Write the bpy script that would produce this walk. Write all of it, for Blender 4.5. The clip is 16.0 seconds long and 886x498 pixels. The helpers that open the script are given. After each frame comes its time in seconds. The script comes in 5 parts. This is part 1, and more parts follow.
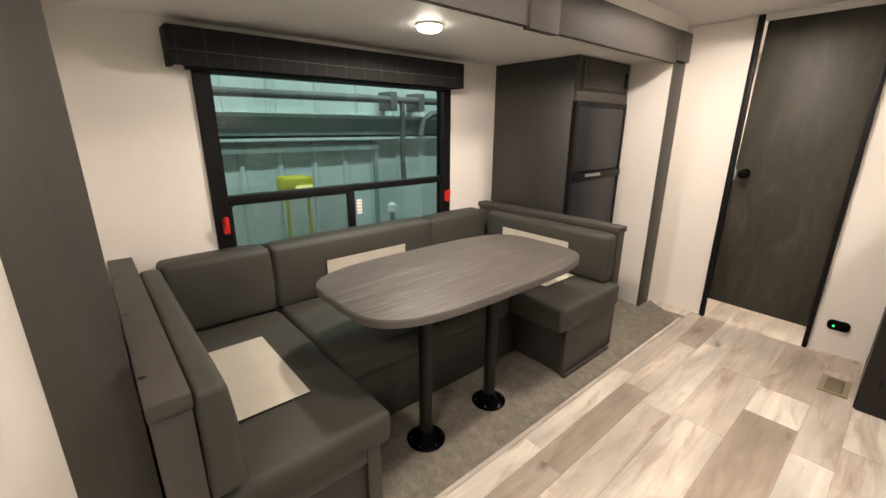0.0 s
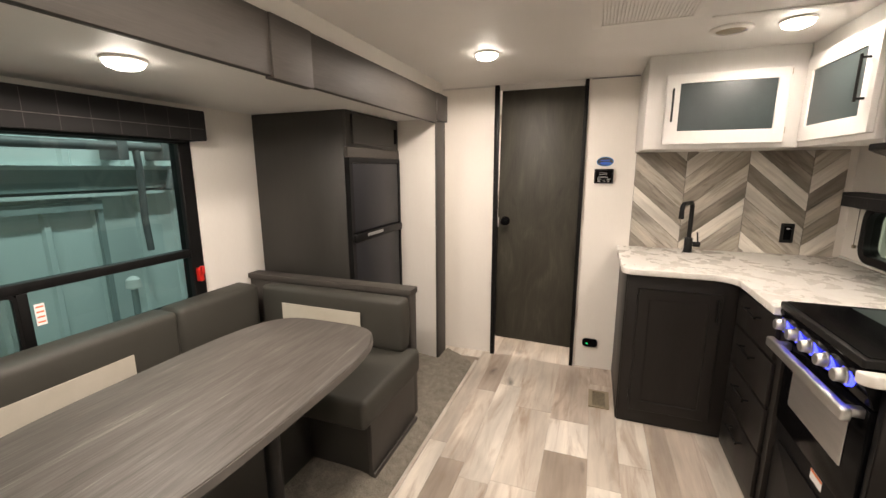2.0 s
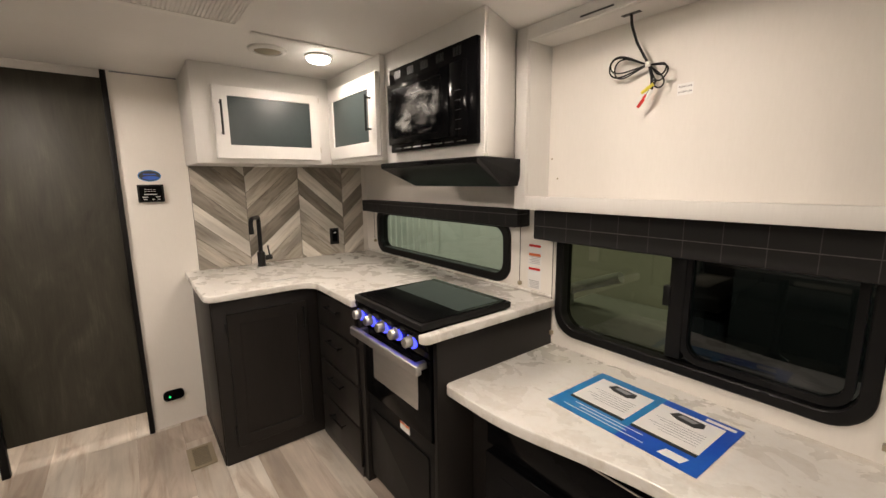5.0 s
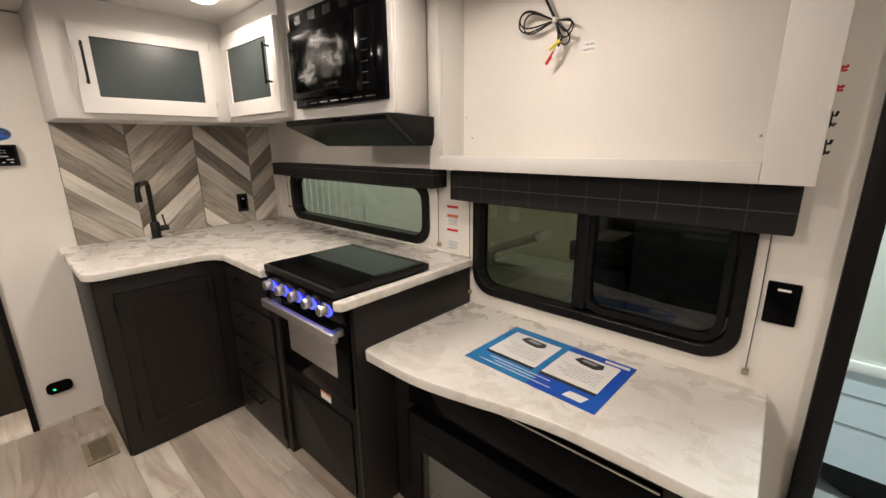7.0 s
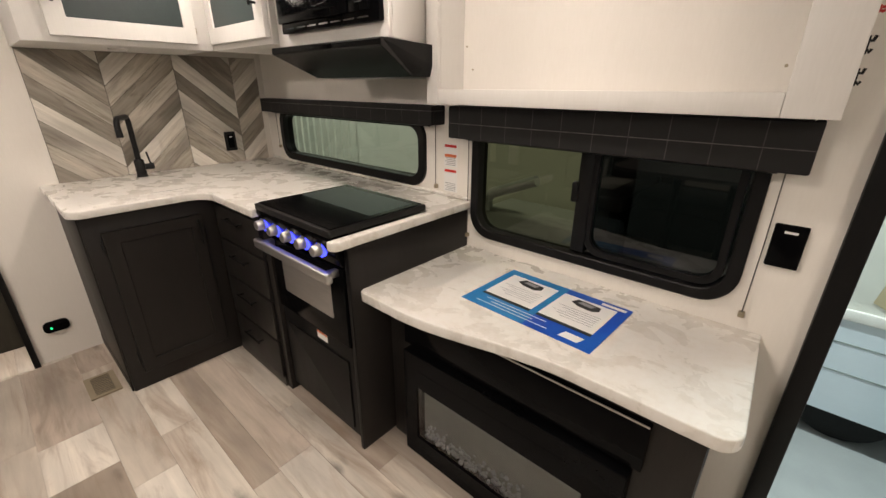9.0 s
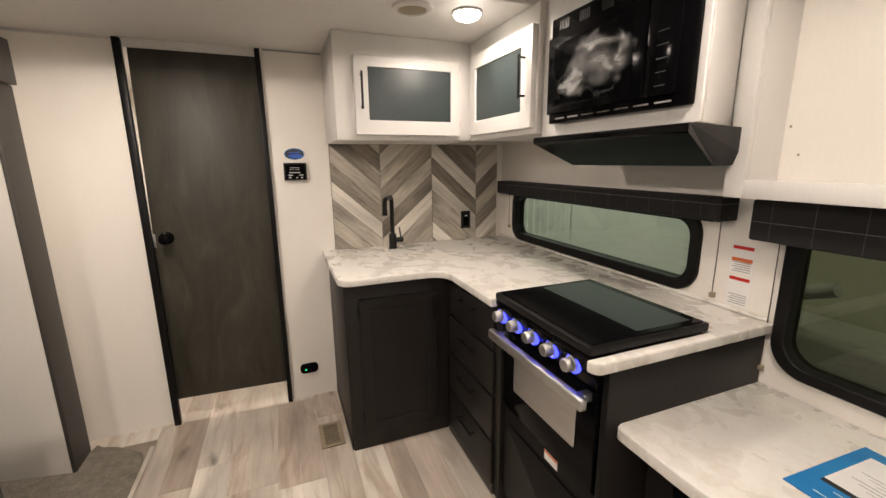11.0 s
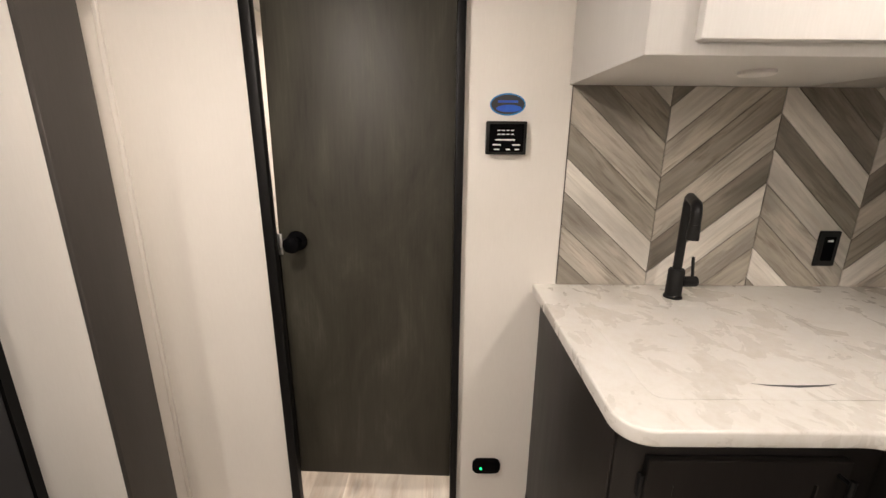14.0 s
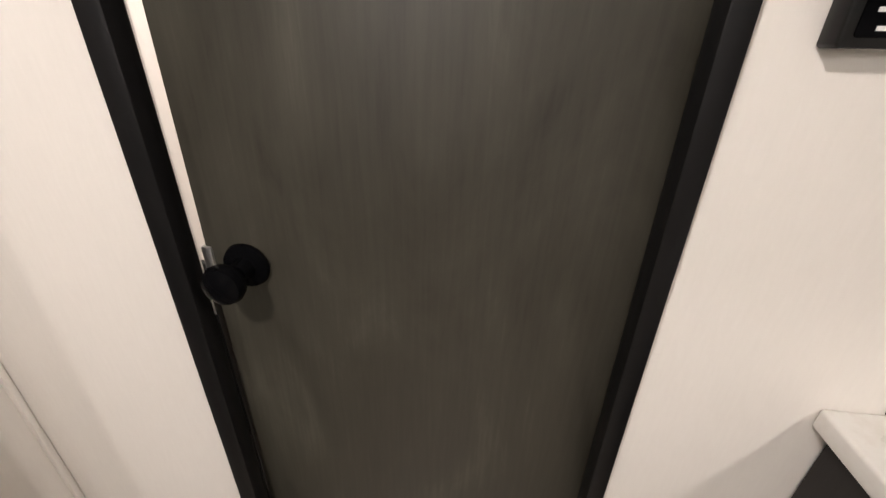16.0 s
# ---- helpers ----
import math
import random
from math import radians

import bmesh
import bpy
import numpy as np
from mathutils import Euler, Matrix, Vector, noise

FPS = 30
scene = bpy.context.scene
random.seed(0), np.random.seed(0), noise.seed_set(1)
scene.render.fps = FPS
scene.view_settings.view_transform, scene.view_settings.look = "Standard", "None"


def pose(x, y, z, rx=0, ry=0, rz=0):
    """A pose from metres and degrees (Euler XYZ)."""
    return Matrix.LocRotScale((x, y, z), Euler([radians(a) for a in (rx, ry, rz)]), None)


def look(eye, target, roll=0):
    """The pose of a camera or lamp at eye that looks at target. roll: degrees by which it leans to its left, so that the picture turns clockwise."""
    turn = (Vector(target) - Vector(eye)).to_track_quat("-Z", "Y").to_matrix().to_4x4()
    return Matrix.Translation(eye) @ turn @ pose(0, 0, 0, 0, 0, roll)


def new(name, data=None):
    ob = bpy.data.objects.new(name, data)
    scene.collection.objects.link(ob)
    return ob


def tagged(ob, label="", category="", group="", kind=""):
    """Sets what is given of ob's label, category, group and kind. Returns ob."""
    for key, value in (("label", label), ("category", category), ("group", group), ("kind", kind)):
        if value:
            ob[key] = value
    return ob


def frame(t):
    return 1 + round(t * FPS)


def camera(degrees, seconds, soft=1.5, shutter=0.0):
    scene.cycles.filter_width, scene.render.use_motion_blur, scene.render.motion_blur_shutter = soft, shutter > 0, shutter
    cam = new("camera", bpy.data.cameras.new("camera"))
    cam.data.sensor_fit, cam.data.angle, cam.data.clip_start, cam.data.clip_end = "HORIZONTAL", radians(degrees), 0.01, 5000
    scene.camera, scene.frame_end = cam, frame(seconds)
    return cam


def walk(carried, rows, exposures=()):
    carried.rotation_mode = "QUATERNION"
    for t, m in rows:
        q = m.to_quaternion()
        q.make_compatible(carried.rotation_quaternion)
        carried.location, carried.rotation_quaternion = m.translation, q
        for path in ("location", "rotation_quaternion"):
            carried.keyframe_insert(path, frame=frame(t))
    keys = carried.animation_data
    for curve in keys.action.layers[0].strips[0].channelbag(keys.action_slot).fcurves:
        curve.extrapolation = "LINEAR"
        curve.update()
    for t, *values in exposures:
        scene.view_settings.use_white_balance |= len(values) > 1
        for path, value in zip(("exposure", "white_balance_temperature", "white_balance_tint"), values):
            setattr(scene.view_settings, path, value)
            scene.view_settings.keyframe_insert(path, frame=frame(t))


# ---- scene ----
cam = camera(94.7, 16.0)
PATH = [
    (0, (1.034, 1.089, 1.33), (2.29, 2.535, 0.754), 0.3),
    (0.5, (1.041, 1.111, 1.324), (2.423, 2.454, 0.791), 0.3),
    (1, (1.07, 1.153, 1.348), (2.588, 2.354, 0.849), 0.3),
    (1.5, (1.18, 1.198, 1.374), (2.863, 2.186, 0.937), 0.0),
    (2, (1.356, 1.242, 1.417), (3.198, 1.92, 1.032), -0.2),
    (2.5, (1.455, 1.237, 1.436), (3.401, 1.548, 1.095), 0.3),
    (3, (1.515, 1.244, 1.432), (3.493, 1.154, 1.146), 0.5),
    (3.5, (1.574, 1.29, 1.438), (3.493, 0.791, 1.178), 0.1),
    (4, (1.583, 1.326, 1.428), (3.38, 0.489, 1.166), -0.2),
    (4.5, (1.567, 1.335, 1.423), (3.232, 0.264, 1.137), -0.5),
    (4.7, (1.554, 1.327, 1.42), (3.172, 0.191, 1.121), -0.5),
    (7, (1.538, 1.252, 1.4), (2.839, -0.182, 0.898), -0.6),
    (7.5, (1.545, 1.237, 1.38), (2.778, -0.221, 0.785), -0.5),
    (8, (1.551, 1.22, 1.355), (2.718, -0.239, 0.643), -0.5),
    (8.2, (1.544, 1.204, 1.352), (2.702, -0.237, 0.587), -0.4),
    (10.3, (1.687, 1.289, 1.393), (3.272, 0.19, 0.863), -0.9),
    (10.5, (1.72, 1.289, 1.396), (3.38, 0.281, 0.917), -0.9),
    (11, (1.866, 1.279, 1.411), (3.685, 0.56, 0.993), -0.6),
    (11.5, (2.047, 1.287, 1.431), (3.963, 0.896, 1.011), -0.2),
    (12, (2.202, 1.316, 1.406), (4.148, 1.182, 0.966), 0.2),
    (12.5, (2.407, 1.378, 1.372), (4.353, 1.356, 0.909), 0.2),
    (13, (2.597, 1.406, 1.381), (4.533, 1.399, 0.881), 0.0),
]
END = [
    (13.5, pose(2.843, 1.384, 1.366, 75.57, -0.36, -90.32)),
    (14, pose(3.044, 1.375, 1.37, 74.57, -0.5, -90.02)),
    (14.5, pose(3.285, 1.396, 1.351, 72.19, -0.83, -87.91)),
    (15, pose(3.482, 1.462, 1.333, 69.55, -0.8, -86.48)),
    (15.5, pose(3.67, 1.481, 1.32, 66.6, -0.97, -83.9)),
    (16, pose(3.867, 1.518, 1.321, 62.83, -1.0, -82.74)),
]
walk(cam, [(t, look(eye, target, roll)) for t, eye, target, roll in PATH] + END,
     [(0, 0.16, 6500, 10), (1.5, 0.12, 6450, 10), (3, -0.17, 6500, 10), (4.5, -0.37, 6550, 10), (7, -0.4, 6400, 10), (8.2, -0.38, 6400, 10), (11, -0.28, 6450, 10), (13, -0.12, 6300, 10), (14.5, -0.24, 6200, 10), (16, -0.1, 5900, 10)])

# ---- world and lights ----
world = bpy.data.worlds.new("hall_air")
scene.world = world
world.use_nodes = True
world.node_tree.nodes["Background"].inputs[0].default_value = (0.55, 0.75, 0.72, 1)
world.node_tree.nodes["Background"].inputs[1].default_value = 0.05
LAMP = 11.5        # watts of a ceiling lamp
WARM = (1.0, 0.86, 0.745)
HALL = 165.0      # watts of a hall light

# ---- helpers for meshes ----
CEIL, KW, EW, SW, SB, SC = 1.985, -0.11, 4.30, 2.262, 3.23, 1.745   # ceiling, kitchen wall, end wall, slide plane, slide back, slide ceiling
SF = 0.05  # floor of the slide


def BM():
    return bmesh.new()


def box(bm, x0, y0, z0, x1, y1, z1):
    v = [bm.verts.new(p) for p in ((x0, y0, z0), (x1, y0, z0), (x1, y1, z0), (x0, y1, z0), (x0, y0, z1), (x1, y0, z1), (x1, y1, z1), (x0, y1, z1))]
    for f in ((0, 3, 2, 1), (4, 5, 6, 7), (0, 1, 5, 4), (1, 2, 6, 5), (2, 3, 7, 6), (3, 0, 4, 7)):
        bm.faces.new([v[i] for i in f])
    return bm


def bev(bm, r, seg=2):
    bm.normal_update()
    edges = [e for e in bm.edges if len(e.link_faces) == 2 and e.calc_face_angle(0) > 0.6]
    made = bmesh.ops.bevel(bm, geom=edges, offset=r, segments=seg, affect="EDGES", profile=0.5, clamp_overlap=True)
    rounded = set(made["faces"])
    for f in bm.faces:      # flat faces stay flat, rounded edges are shaded smooth
        f.smooth = f in rounded or f.calc_area() < 0.0008
    return bm


def rbox(x0, y0, z0, x1, y1, z1, r=0.004, seg=2):
    return bev(box(BM(), x0, y0, z0, x1, y1, z1), r, seg)


def p3(axis, u, v, w):
    return {"x": (w, u, v), "y": (u, w, v), "z": (u, v, w)}[axis]


def rrect(u0, v0, u1, v1, r, n=6):
    r = min(r, abs(u1 - u0) / 2 - 1e-4, abs(v1 - v0) / 2 - 1e-4)
    pts = []
    for cu, cv, a0 in ((u1 - r, v1 - r, 0), (u0 + r, v1 - r, 90), (u0 + r, v0 + r, 180), (u1 - r, v0 + r, 270)):
        for i in range(n + 1):
            a = radians(a0 + 90 * i / n)
            pts.append((cu + r * math.cos(a), cv + r * math.sin(a)))
    return pts


def prism(bm, pts, axis, w0, w1):
    a = [bm.verts.new(p3(axis, u, v, w0)) for u, v in pts]
    b = [bm.verts.new(p3(axis, u, v, w1)) for u, v in pts]
    bm.faces.new(a)
    bm.faces.new(b[::-1])
    for i in range(len(pts)):
        j = (i + 1) % len(pts)
        bm.faces.new((a[i], b[i], b[j], a[j]))
    bmesh.ops.recalc_face_normals(bm, faces=bm.faces[:])
    return bm


def ring(bm, outer, inner, axis, w0, w1):
    n = len(outer)
    rows = [[bm.verts.new(p3(axis, u, v, w)) for u, v in pts] for pts, w in ((outer, w0), (outer, w1), (inner, w1), (inner, w0))]
    for k in range(4):
        for i in range(n):
            j = (i + 1) % n
            bm.faces.new((rows[k][i], rows[(k + 1) % 4][i], rows[(k + 1) % 4][j], rows[k][j]))
    bmesh.ops.recalc_face_normals(bm, faces=bm.faces[:])
    return bm


def cyl(bm, p, q, r, r2=None, n=20, caps=True):
    p, q = Vector(p), Vector(q)
    d = q - p
    m = Matrix.Translation((p + q) / 2) @ d.to_track_quat("Z", "Y").to_matrix().to_4x4()
    bmesh.ops.create_cone(bm, cap_ends=caps, segments=n, radius1=r, radius2=r if r2 is None else r2, depth=d.length, matrix=m)
    return bm


def lathe(bm, profile, centre, axis="z", n=28):
    """profile: (radius, height) pairs; turned about axis through centre."""
    c = Vector(centre)
    rows = []
    for r, h in profile:
        row = []
        for i in range(n):
            a = 2 * math.pi * i / n
            u, v = r * math.cos(a), r * math.sin(a)
            row.append(bm.verts.new(c + Vector({"z": (u, v, h), "y": (u, h, v), "x": (h, u, v)}[axis])))
        rows.append(row)
    for a, b in zip(rows, rows[1:]):
        for i in range(n):
            j = (i + 1) % n
            bm.faces.new((a[i], a[j], b[j], b[i]))
    bm.faces.new(rows[0])
    bm.faces.new(rows[-1])
    bmesh.ops.recalc_face_normals(bm, faces=bm.faces[:])
    return bm


def tube(bm, pts, r, n=8):
    """A bent round tube along pts."""
    pts = [Vector(p) for p in pts]
    rows = []
    side = None
    for i, p in enumerate(pts):
        d = (pts[min(i + 1, len(pts) - 1)] - pts[max(i - 1, 0)]).normalized()
        if side is None:
            side = d.orthogonal().normalized()
        side = (side - d * side.dot(d)).normalized()
        up = d.cross(side)
        rows.append([bm.verts.new(p + r * (math.cos(2 * math.pi * k / n) * side + math.sin(2 * math.pi * k / n) * up)) for k in range(n)])
    for a, b in zip(rows, rows[1:]):
        for k in range(n):
            bm.faces.new((a[k], a[(k + 1) % n], b[(k + 1) % n], b[k]))
    bm.faces.new(rows[0])
    bm.faces.new(rows[-1])
    bmesh.ops.recalc_face_normals(bm, faces=bm.faces[:])
    return bm


def mesh_of(name, bm, mat, smooth=True):
    me = bpy.data.meshes.new(name)
    bevelled = any(f.smooth for f in bm.faces)
    bm.to_mesh(me)
    bm.free()
    me.materials.append(mat)
    if smooth:
        if not bevelled:
            me.shade_smooth()
        me.set_sharp_from_angle(angle=radians(40))
    return me


def thing(name, loc, label, category, group="", kind=""):
    ob = new(name)
    ob.location = loc
    ob.empty_display_size = 0.05
    return tagged(ob, label, category, group, kind)


def root_place(ob):
    p = Vector((0, 0, 0))
    while ob is not None:
        p += ob.location
        ob = ob.parent
    return p


def part(name, bm, mat, parent, label=""):
    bmesh.ops.translate(bm, verts=bm.verts[:], vec=-root_place(parent))
    ob = new(name, mesh_of(name, bm, mat))
    ob.parent = parent
    return tagged(ob, label)


def single(name, bm, mat, label, category="", group="", kind="", loc=(0, 0, 0)):
    bmesh.ops.translate(bm, verts=bm.verts[:], vec=-Vector(loc))
    ob = new(name, mesh_of(name, bm, mat))
    ob.location = loc
    return tagged(ob, label, category, group, kind)


def lettering(name, text, size, mat, parent, m, label=""):
    cu = bpy.data.curves.new(name, "FONT")
    cu.body, cu.size, cu.extrude, cu.align_x, cu.align_y = text, size, 0.0003, "CENTER", "CENTER"
    cu.materials.append(mat)
    ob = new(name, cu)
    ob.parent = parent
    ob.matrix_basis = Matrix.Translation(-root_place(parent)) @ m
    return tagged(ob, label)


# ---- materials ----
def nodes_of(name):
    m = bpy.data.materials.new(name)
    m.use_nodes = True
    nt = m.node_tree
    return m, nt, nt.nodes["Principled BSDF"]


def add(nt, kind, **values):
    n = nt.nodes.new(kind)
    for k, v in values.items():
        n.inputs[k.replace("_", " ")].default_value = v
    return n


def coords(nt, scale=(1, 1, 1), rot=(0, 0, 0), random=0.0):
    tc = nt.nodes.new("ShaderNodeTexCoord")
    mp = nt.nodes.new("ShaderNodeMapping")
    mp.inputs["Scale"].default_value = scale
    mp.inputs["Rotation"].default_value = rot
    nt.links.new(tc.outputs["Object"], mp.inputs["Vector"])
    if random:
        oi = nt.nodes.new("ShaderNodeObjectInfo")
        mul = nt.nodes.new("ShaderNodeVectorMath")
        mul.operation = "SCALE"
        mul.inputs[0].default_value = (random, random * 0.7, random * 1.3)
        nt.links.new(oi.outputs["Random"], mul.inputs["Scale"])
        nt.links.new(mul.outputs[0], mp.inputs["Location"])
    return mp


def ramp(nt, stops):
    r = nt.nodes.new("ShaderNodeValToRGB")
    el = r.color_ramp.elements
    el[0].position, el[0].color = stops[0][0], (*stops[0][1], 1)
    el[1].position, el[1].color = stops[-1][0], (*stops[-1][1], 1)
    for p, c in stops[1:-1]:
        e = el.new(p)
        e.color = (*c, 1)
    return r


def surface(name, stops, scale=(8, 8, 8), detail=6.0, rough=0.5, rough_span=0.1, bump=0.05, metal=0.0, spec=0.5,
            fine=(120, 120, 120), fine_mix=0.15, distort=0.0, coat=0.0, random=0.0):
    """A surface coloured by two scales of noise through a ramp, with fine relief."""
    m, nt, b = nodes_of(name)
    mp = coords(nt, scale, random=random)
    n1 = add(nt, "ShaderNodeTexNoise", Scale=1.0, Detail=detail, Roughness=0.6, Distortion=distort)
    nt.links.new(mp.outputs[0], n1.inputs["Vector"])
    mp2 = coords(nt, fine, random=random)
    n2 = add(nt, "ShaderNodeTexNoise", Scale=1.0, Detail=3.0, Roughness=0.6)
    nt.links.new(mp2.outputs[0], n2.inputs["Vector"])
    mix = nt.nodes.new("ShaderNodeMix")
    mix.data_type = "FLOAT"
    mix.inputs[0].default_value = fine_mix
    nt.links.new(n1.outputs["Fac"], mix.inputs[2])
    nt.links.new(n2.outputs["Fac"], mix.inputs[3])
    cr = ramp(nt, stops)
    nt.links.new(mix.outputs[0], cr.inputs[0])
    nt.links.new(cr.outputs[0], b.inputs["Base Color"])
    mr = add(nt, "ShaderNodeMapRange")
    mr.inputs[3].default_value, mr.inputs[4].default_value = rough - rough_span, rough + rough_span
    nt.links.new(n1.outputs["Fac"], mr.inputs[0])
    nt.links.new(mr.outputs[0], b.inputs["Roughness"])
    b.inputs["Metallic"].default_value = metal
    b.inputs["Specular IOR Level"].default_value = spec
    b.inputs["Coat Weight"].default_value = coat
    if bump:
        bp = add(nt, "ShaderNodeBump", Strength=bump, Distance=0.004)
        nt.links.new(mix.outputs[0], bp.inputs["Height"])
        nt.links.new(bp.outputs[0], b.inputs["Normal"])
    return m


def wood_print(name, tones, long_axis, spread=1.0, grain=28.0, rough=0.4, knots=True, bump=0.06, brown=(0.3, 0.2, 0.125), smudge=(4.0, 1.5), most=0.5):
    """Printed planks: each object takes its own tone; grain runs along long_axis, with knots and smudges."""
    m, nt, b = nodes_of(name)
    sc = [grain, grain, grain]
    sc[long_axis] = grain * 0.08
    mp = coords(nt, sc, random=37.0)
    g = add(nt, "ShaderNodeTexNoise", Scale=1.0, Detail=8.0, Roughness=0.65, Distortion=0.6)
    nt.links.new(mp.outputs[0], g.inputs["Vector"])
    sm = [5.0, 5.0, 5.0]
    sm[long_axis] = 1.8
    mp2 = coords(nt, sm, random=61.0)
    s = add(nt, "ShaderNodeTexNoise", Scale=1.0, Detail=3.0, Roughness=0.5)
    nt.links.new(mp2.outputs[0], s.inputs["Vector"])
    oi = nt.nodes.new("ShaderNodeObjectInfo")
    cr = ramp(nt, tones)
    nt.links.new(oi.outputs["Random"], cr.inputs[0])
    gm = add(nt, "ShaderNodeMapRange")
    for i, v in zip((1, 2, 3, 4), (0.3, 0.7, 1 - 0.16 * spread, 1 + 0.09 * spread)):
        gm.inputs[i].default_value = v
    nt.links.new(g.outputs["Fac"], gm.inputs[0])
    smm = add(nt, "ShaderNodeMapRange")
    for i, v in zip((1, 2, 3, 4), (0.32, 0.68, 1 - 0.26 * spread, 1 + 0.13 * spread)):
        smm.inputs[i].default_value = v
    nt.links.new(s.outputs["Fac"], smm.inputs[0])
    mul = nt.nodes.new("ShaderNodeMath")
    mul.operation = "MULTIPLY"
    nt.links.new(gm.outputs[0], mul.inputs[0])
    nt.links.new(smm.outputs[0], mul.inputs[1])
    last = mul
    if knots:
        ks = [7.0, 7.0, 7.0]
        ks[long_axis] = 2.6
        mp3 = coords(nt, ks, random=19.0)
        vo = add(nt, "ShaderNodeTexVoronoi", Scale=0.8, Randomness=1.0)
        wob = nt.nodes.new("ShaderNodeVectorMath")
        wob.operation = "MULTIPLY_ADD"
        wob.inputs[1].default_value = (0.32, 0.32, 0.32)
        wn = add(nt, "ShaderNodeTexNoise", Scale=3.0, Detail=4.0, Roughness=0.6)
        nt.links.new(mp3.outputs[0], wn.inputs["Vector"])
        nt.links.new(wn.outputs["Color"], wob.inputs[0])
        nt.links.new(mp3.outputs[0], wob.inputs[2])
        nt.links.new(wob.outputs[0], vo.inputs["Vector"])
        km = add(nt, "ShaderNodeMapRange")
        for i, v in zip((1, 2, 3, 4), (0.02, 0.16, 0.36, 1.0)):
            km.inputs[i].default_value = v
        nt.links.new(vo.outputs["Distance"], km.inputs[0])
        mk = nt.nodes.new("ShaderNodeMath")
        mk.operation = "MULTIPLY"
        nt.links.new(mul.outputs[0], mk.inputs[0])
        nt.links.new(km.outputs[0], mk.inputs[1])
        last = mk
    vm = nt.nodes.new("ShaderNodeVectorMath")
    vm.operation = "SCALE"
    nt.links.new(cr.outputs[0], vm.inputs[0])
    nt.links.new(last.outputs[0], vm.inputs["Scale"])
    # brown smudges along the grain
    bs = [smudge[0]] * 3
    bs[long_axis] = smudge[1]
    mp4 = coords(nt, bs, random=83.0)
    sn = add(nt, "ShaderNodeTexNoise", Scale=1.0, Detail=7.0, Roughness=0.62, Distortion=0.8)
    nt.links.new(mp4.outputs[0], sn.inputs["Vector"])
    bf = add(nt, "ShaderNodeMapRange")
    for i, v in zip((1, 2, 3, 4), (0.5, 0.72, 0.0, most)):
        bf.inputs[i].default_value = v
    nt.links.new(sn.outputs["Fac"], bf.inputs[0])
    bx = nt.nodes.new("ShaderNodeMix")
    bx.data_type = "RGBA"
    bx.inputs[7].default_value = (*brown, 1)
    nt.links.new(bf.outputs[0], bx.inputs[0])
    nt.links.new(vm.outputs[0], bx.inputs[6])
    nt.links.new(bx.outputs[2], b.inputs["Base Color"])
    b.inputs["Roughness"].default_value = rough
    bp = add(nt, "ShaderNodeBump", Strength=bump, Distance=0.003)
    nt.links.new(g.outputs["Fac"], bp.inputs["Height"])
    nt.links.new(bp.outputs[0], b.inputs["Normal"])
    return m


def plaid(name):
    """Black woven cloth with thin pale check lines."""
    m, nt, b = nodes_of(name)
    tc = nt.nodes.new("ShaderNodeTexCoord")
    sep = nt.nodes.new("ShaderNodeSeparateXYZ")
    nt.links.new(tc.outputs["Object"], sep.inputs[0])

    def line(axis, period, width, shift):
        a = nt.nodes.new("ShaderNodeMath")
        a.operation = "MULTIPLY_ADD"
        a.inputs[1].default_value, a.inputs[2].default_value = 1 / period, shift
        nt.links.new(sep.outputs[axis], a.inputs[0])
        f = nt.nodes.new("ShaderNodeMath")
        f.operation = "FRACT"
        nt.links.new(a.outputs[0], f.inputs[0])
        lt = nt.nodes.new("ShaderNodeMath")
        lt.operation = "LESS_THAN"
        lt.inputs[1].default_value = width / period
        nt.links.new(f.outputs[0], lt.inputs[0])
        return lt

    mx = nt.nodes.new("ShaderNodeMath")
    mx.operation = "MAXIMUM"
    up = nt.nodes.new("ShaderNodeMath")
    up.operation = "MULTIPLY"
    up.inputs[1].default_value = 0.45
    nt.links.new(line(0, 0.105, 0.0022, 0.3).outputs[0], up.inputs[0])
    nt.links.new(up.outputs[0], mx.inputs[0])
    nt.links.new(line(2, 0.11, 0.0022, 0.5).outputs[0], mx.inputs[1])
    mp = coords(nt, (60, 60, 60))
    n = add(nt, "ShaderNodeTexNoise", Scale=1.0, Detail=3.0)
    nt.links.new(mp.outputs[0], n.inputs["Vector"])
    mm = nt.nodes.new("ShaderNodeMath")
    mm.operation = "MULTIPLY"
    nt.links.new(mx.outputs[0], mm.inputs[0])
    nt.links.new(n.outputs["Fac"], mm.inputs[1])
    mix = nt.nodes.new("ShaderNodeMix")
    mix.data_type = "RGBA"
    mix.inputs[6].default_value = (0.0062, 0.0055, 0.0055, 1)
    mix.inputs[7].default_value = (0.17, 0.16, 0.15, 1)
    nt.links.new(mm.outputs[0], mix.inputs[0])
    nt.links.new(mix.outputs[2], b.inputs["Base Color"])
    b.inputs["Roughness"].default_value = 0.9
    w = add(nt, "ShaderNodeTexNoise", Scale=900.0, Detail=2.0)
    nt.links.new(tc.outputs["Object"], w.inputs["Vector"])
    bp = add(nt, "ShaderNodeBump", Strength=0.4, Distance=0.001)
    nt.links.new(w.outputs["Fac"], bp.inputs["Height"])
    nt.links.new(bp.outputs[0], b.inputs["Normal"])
    return m


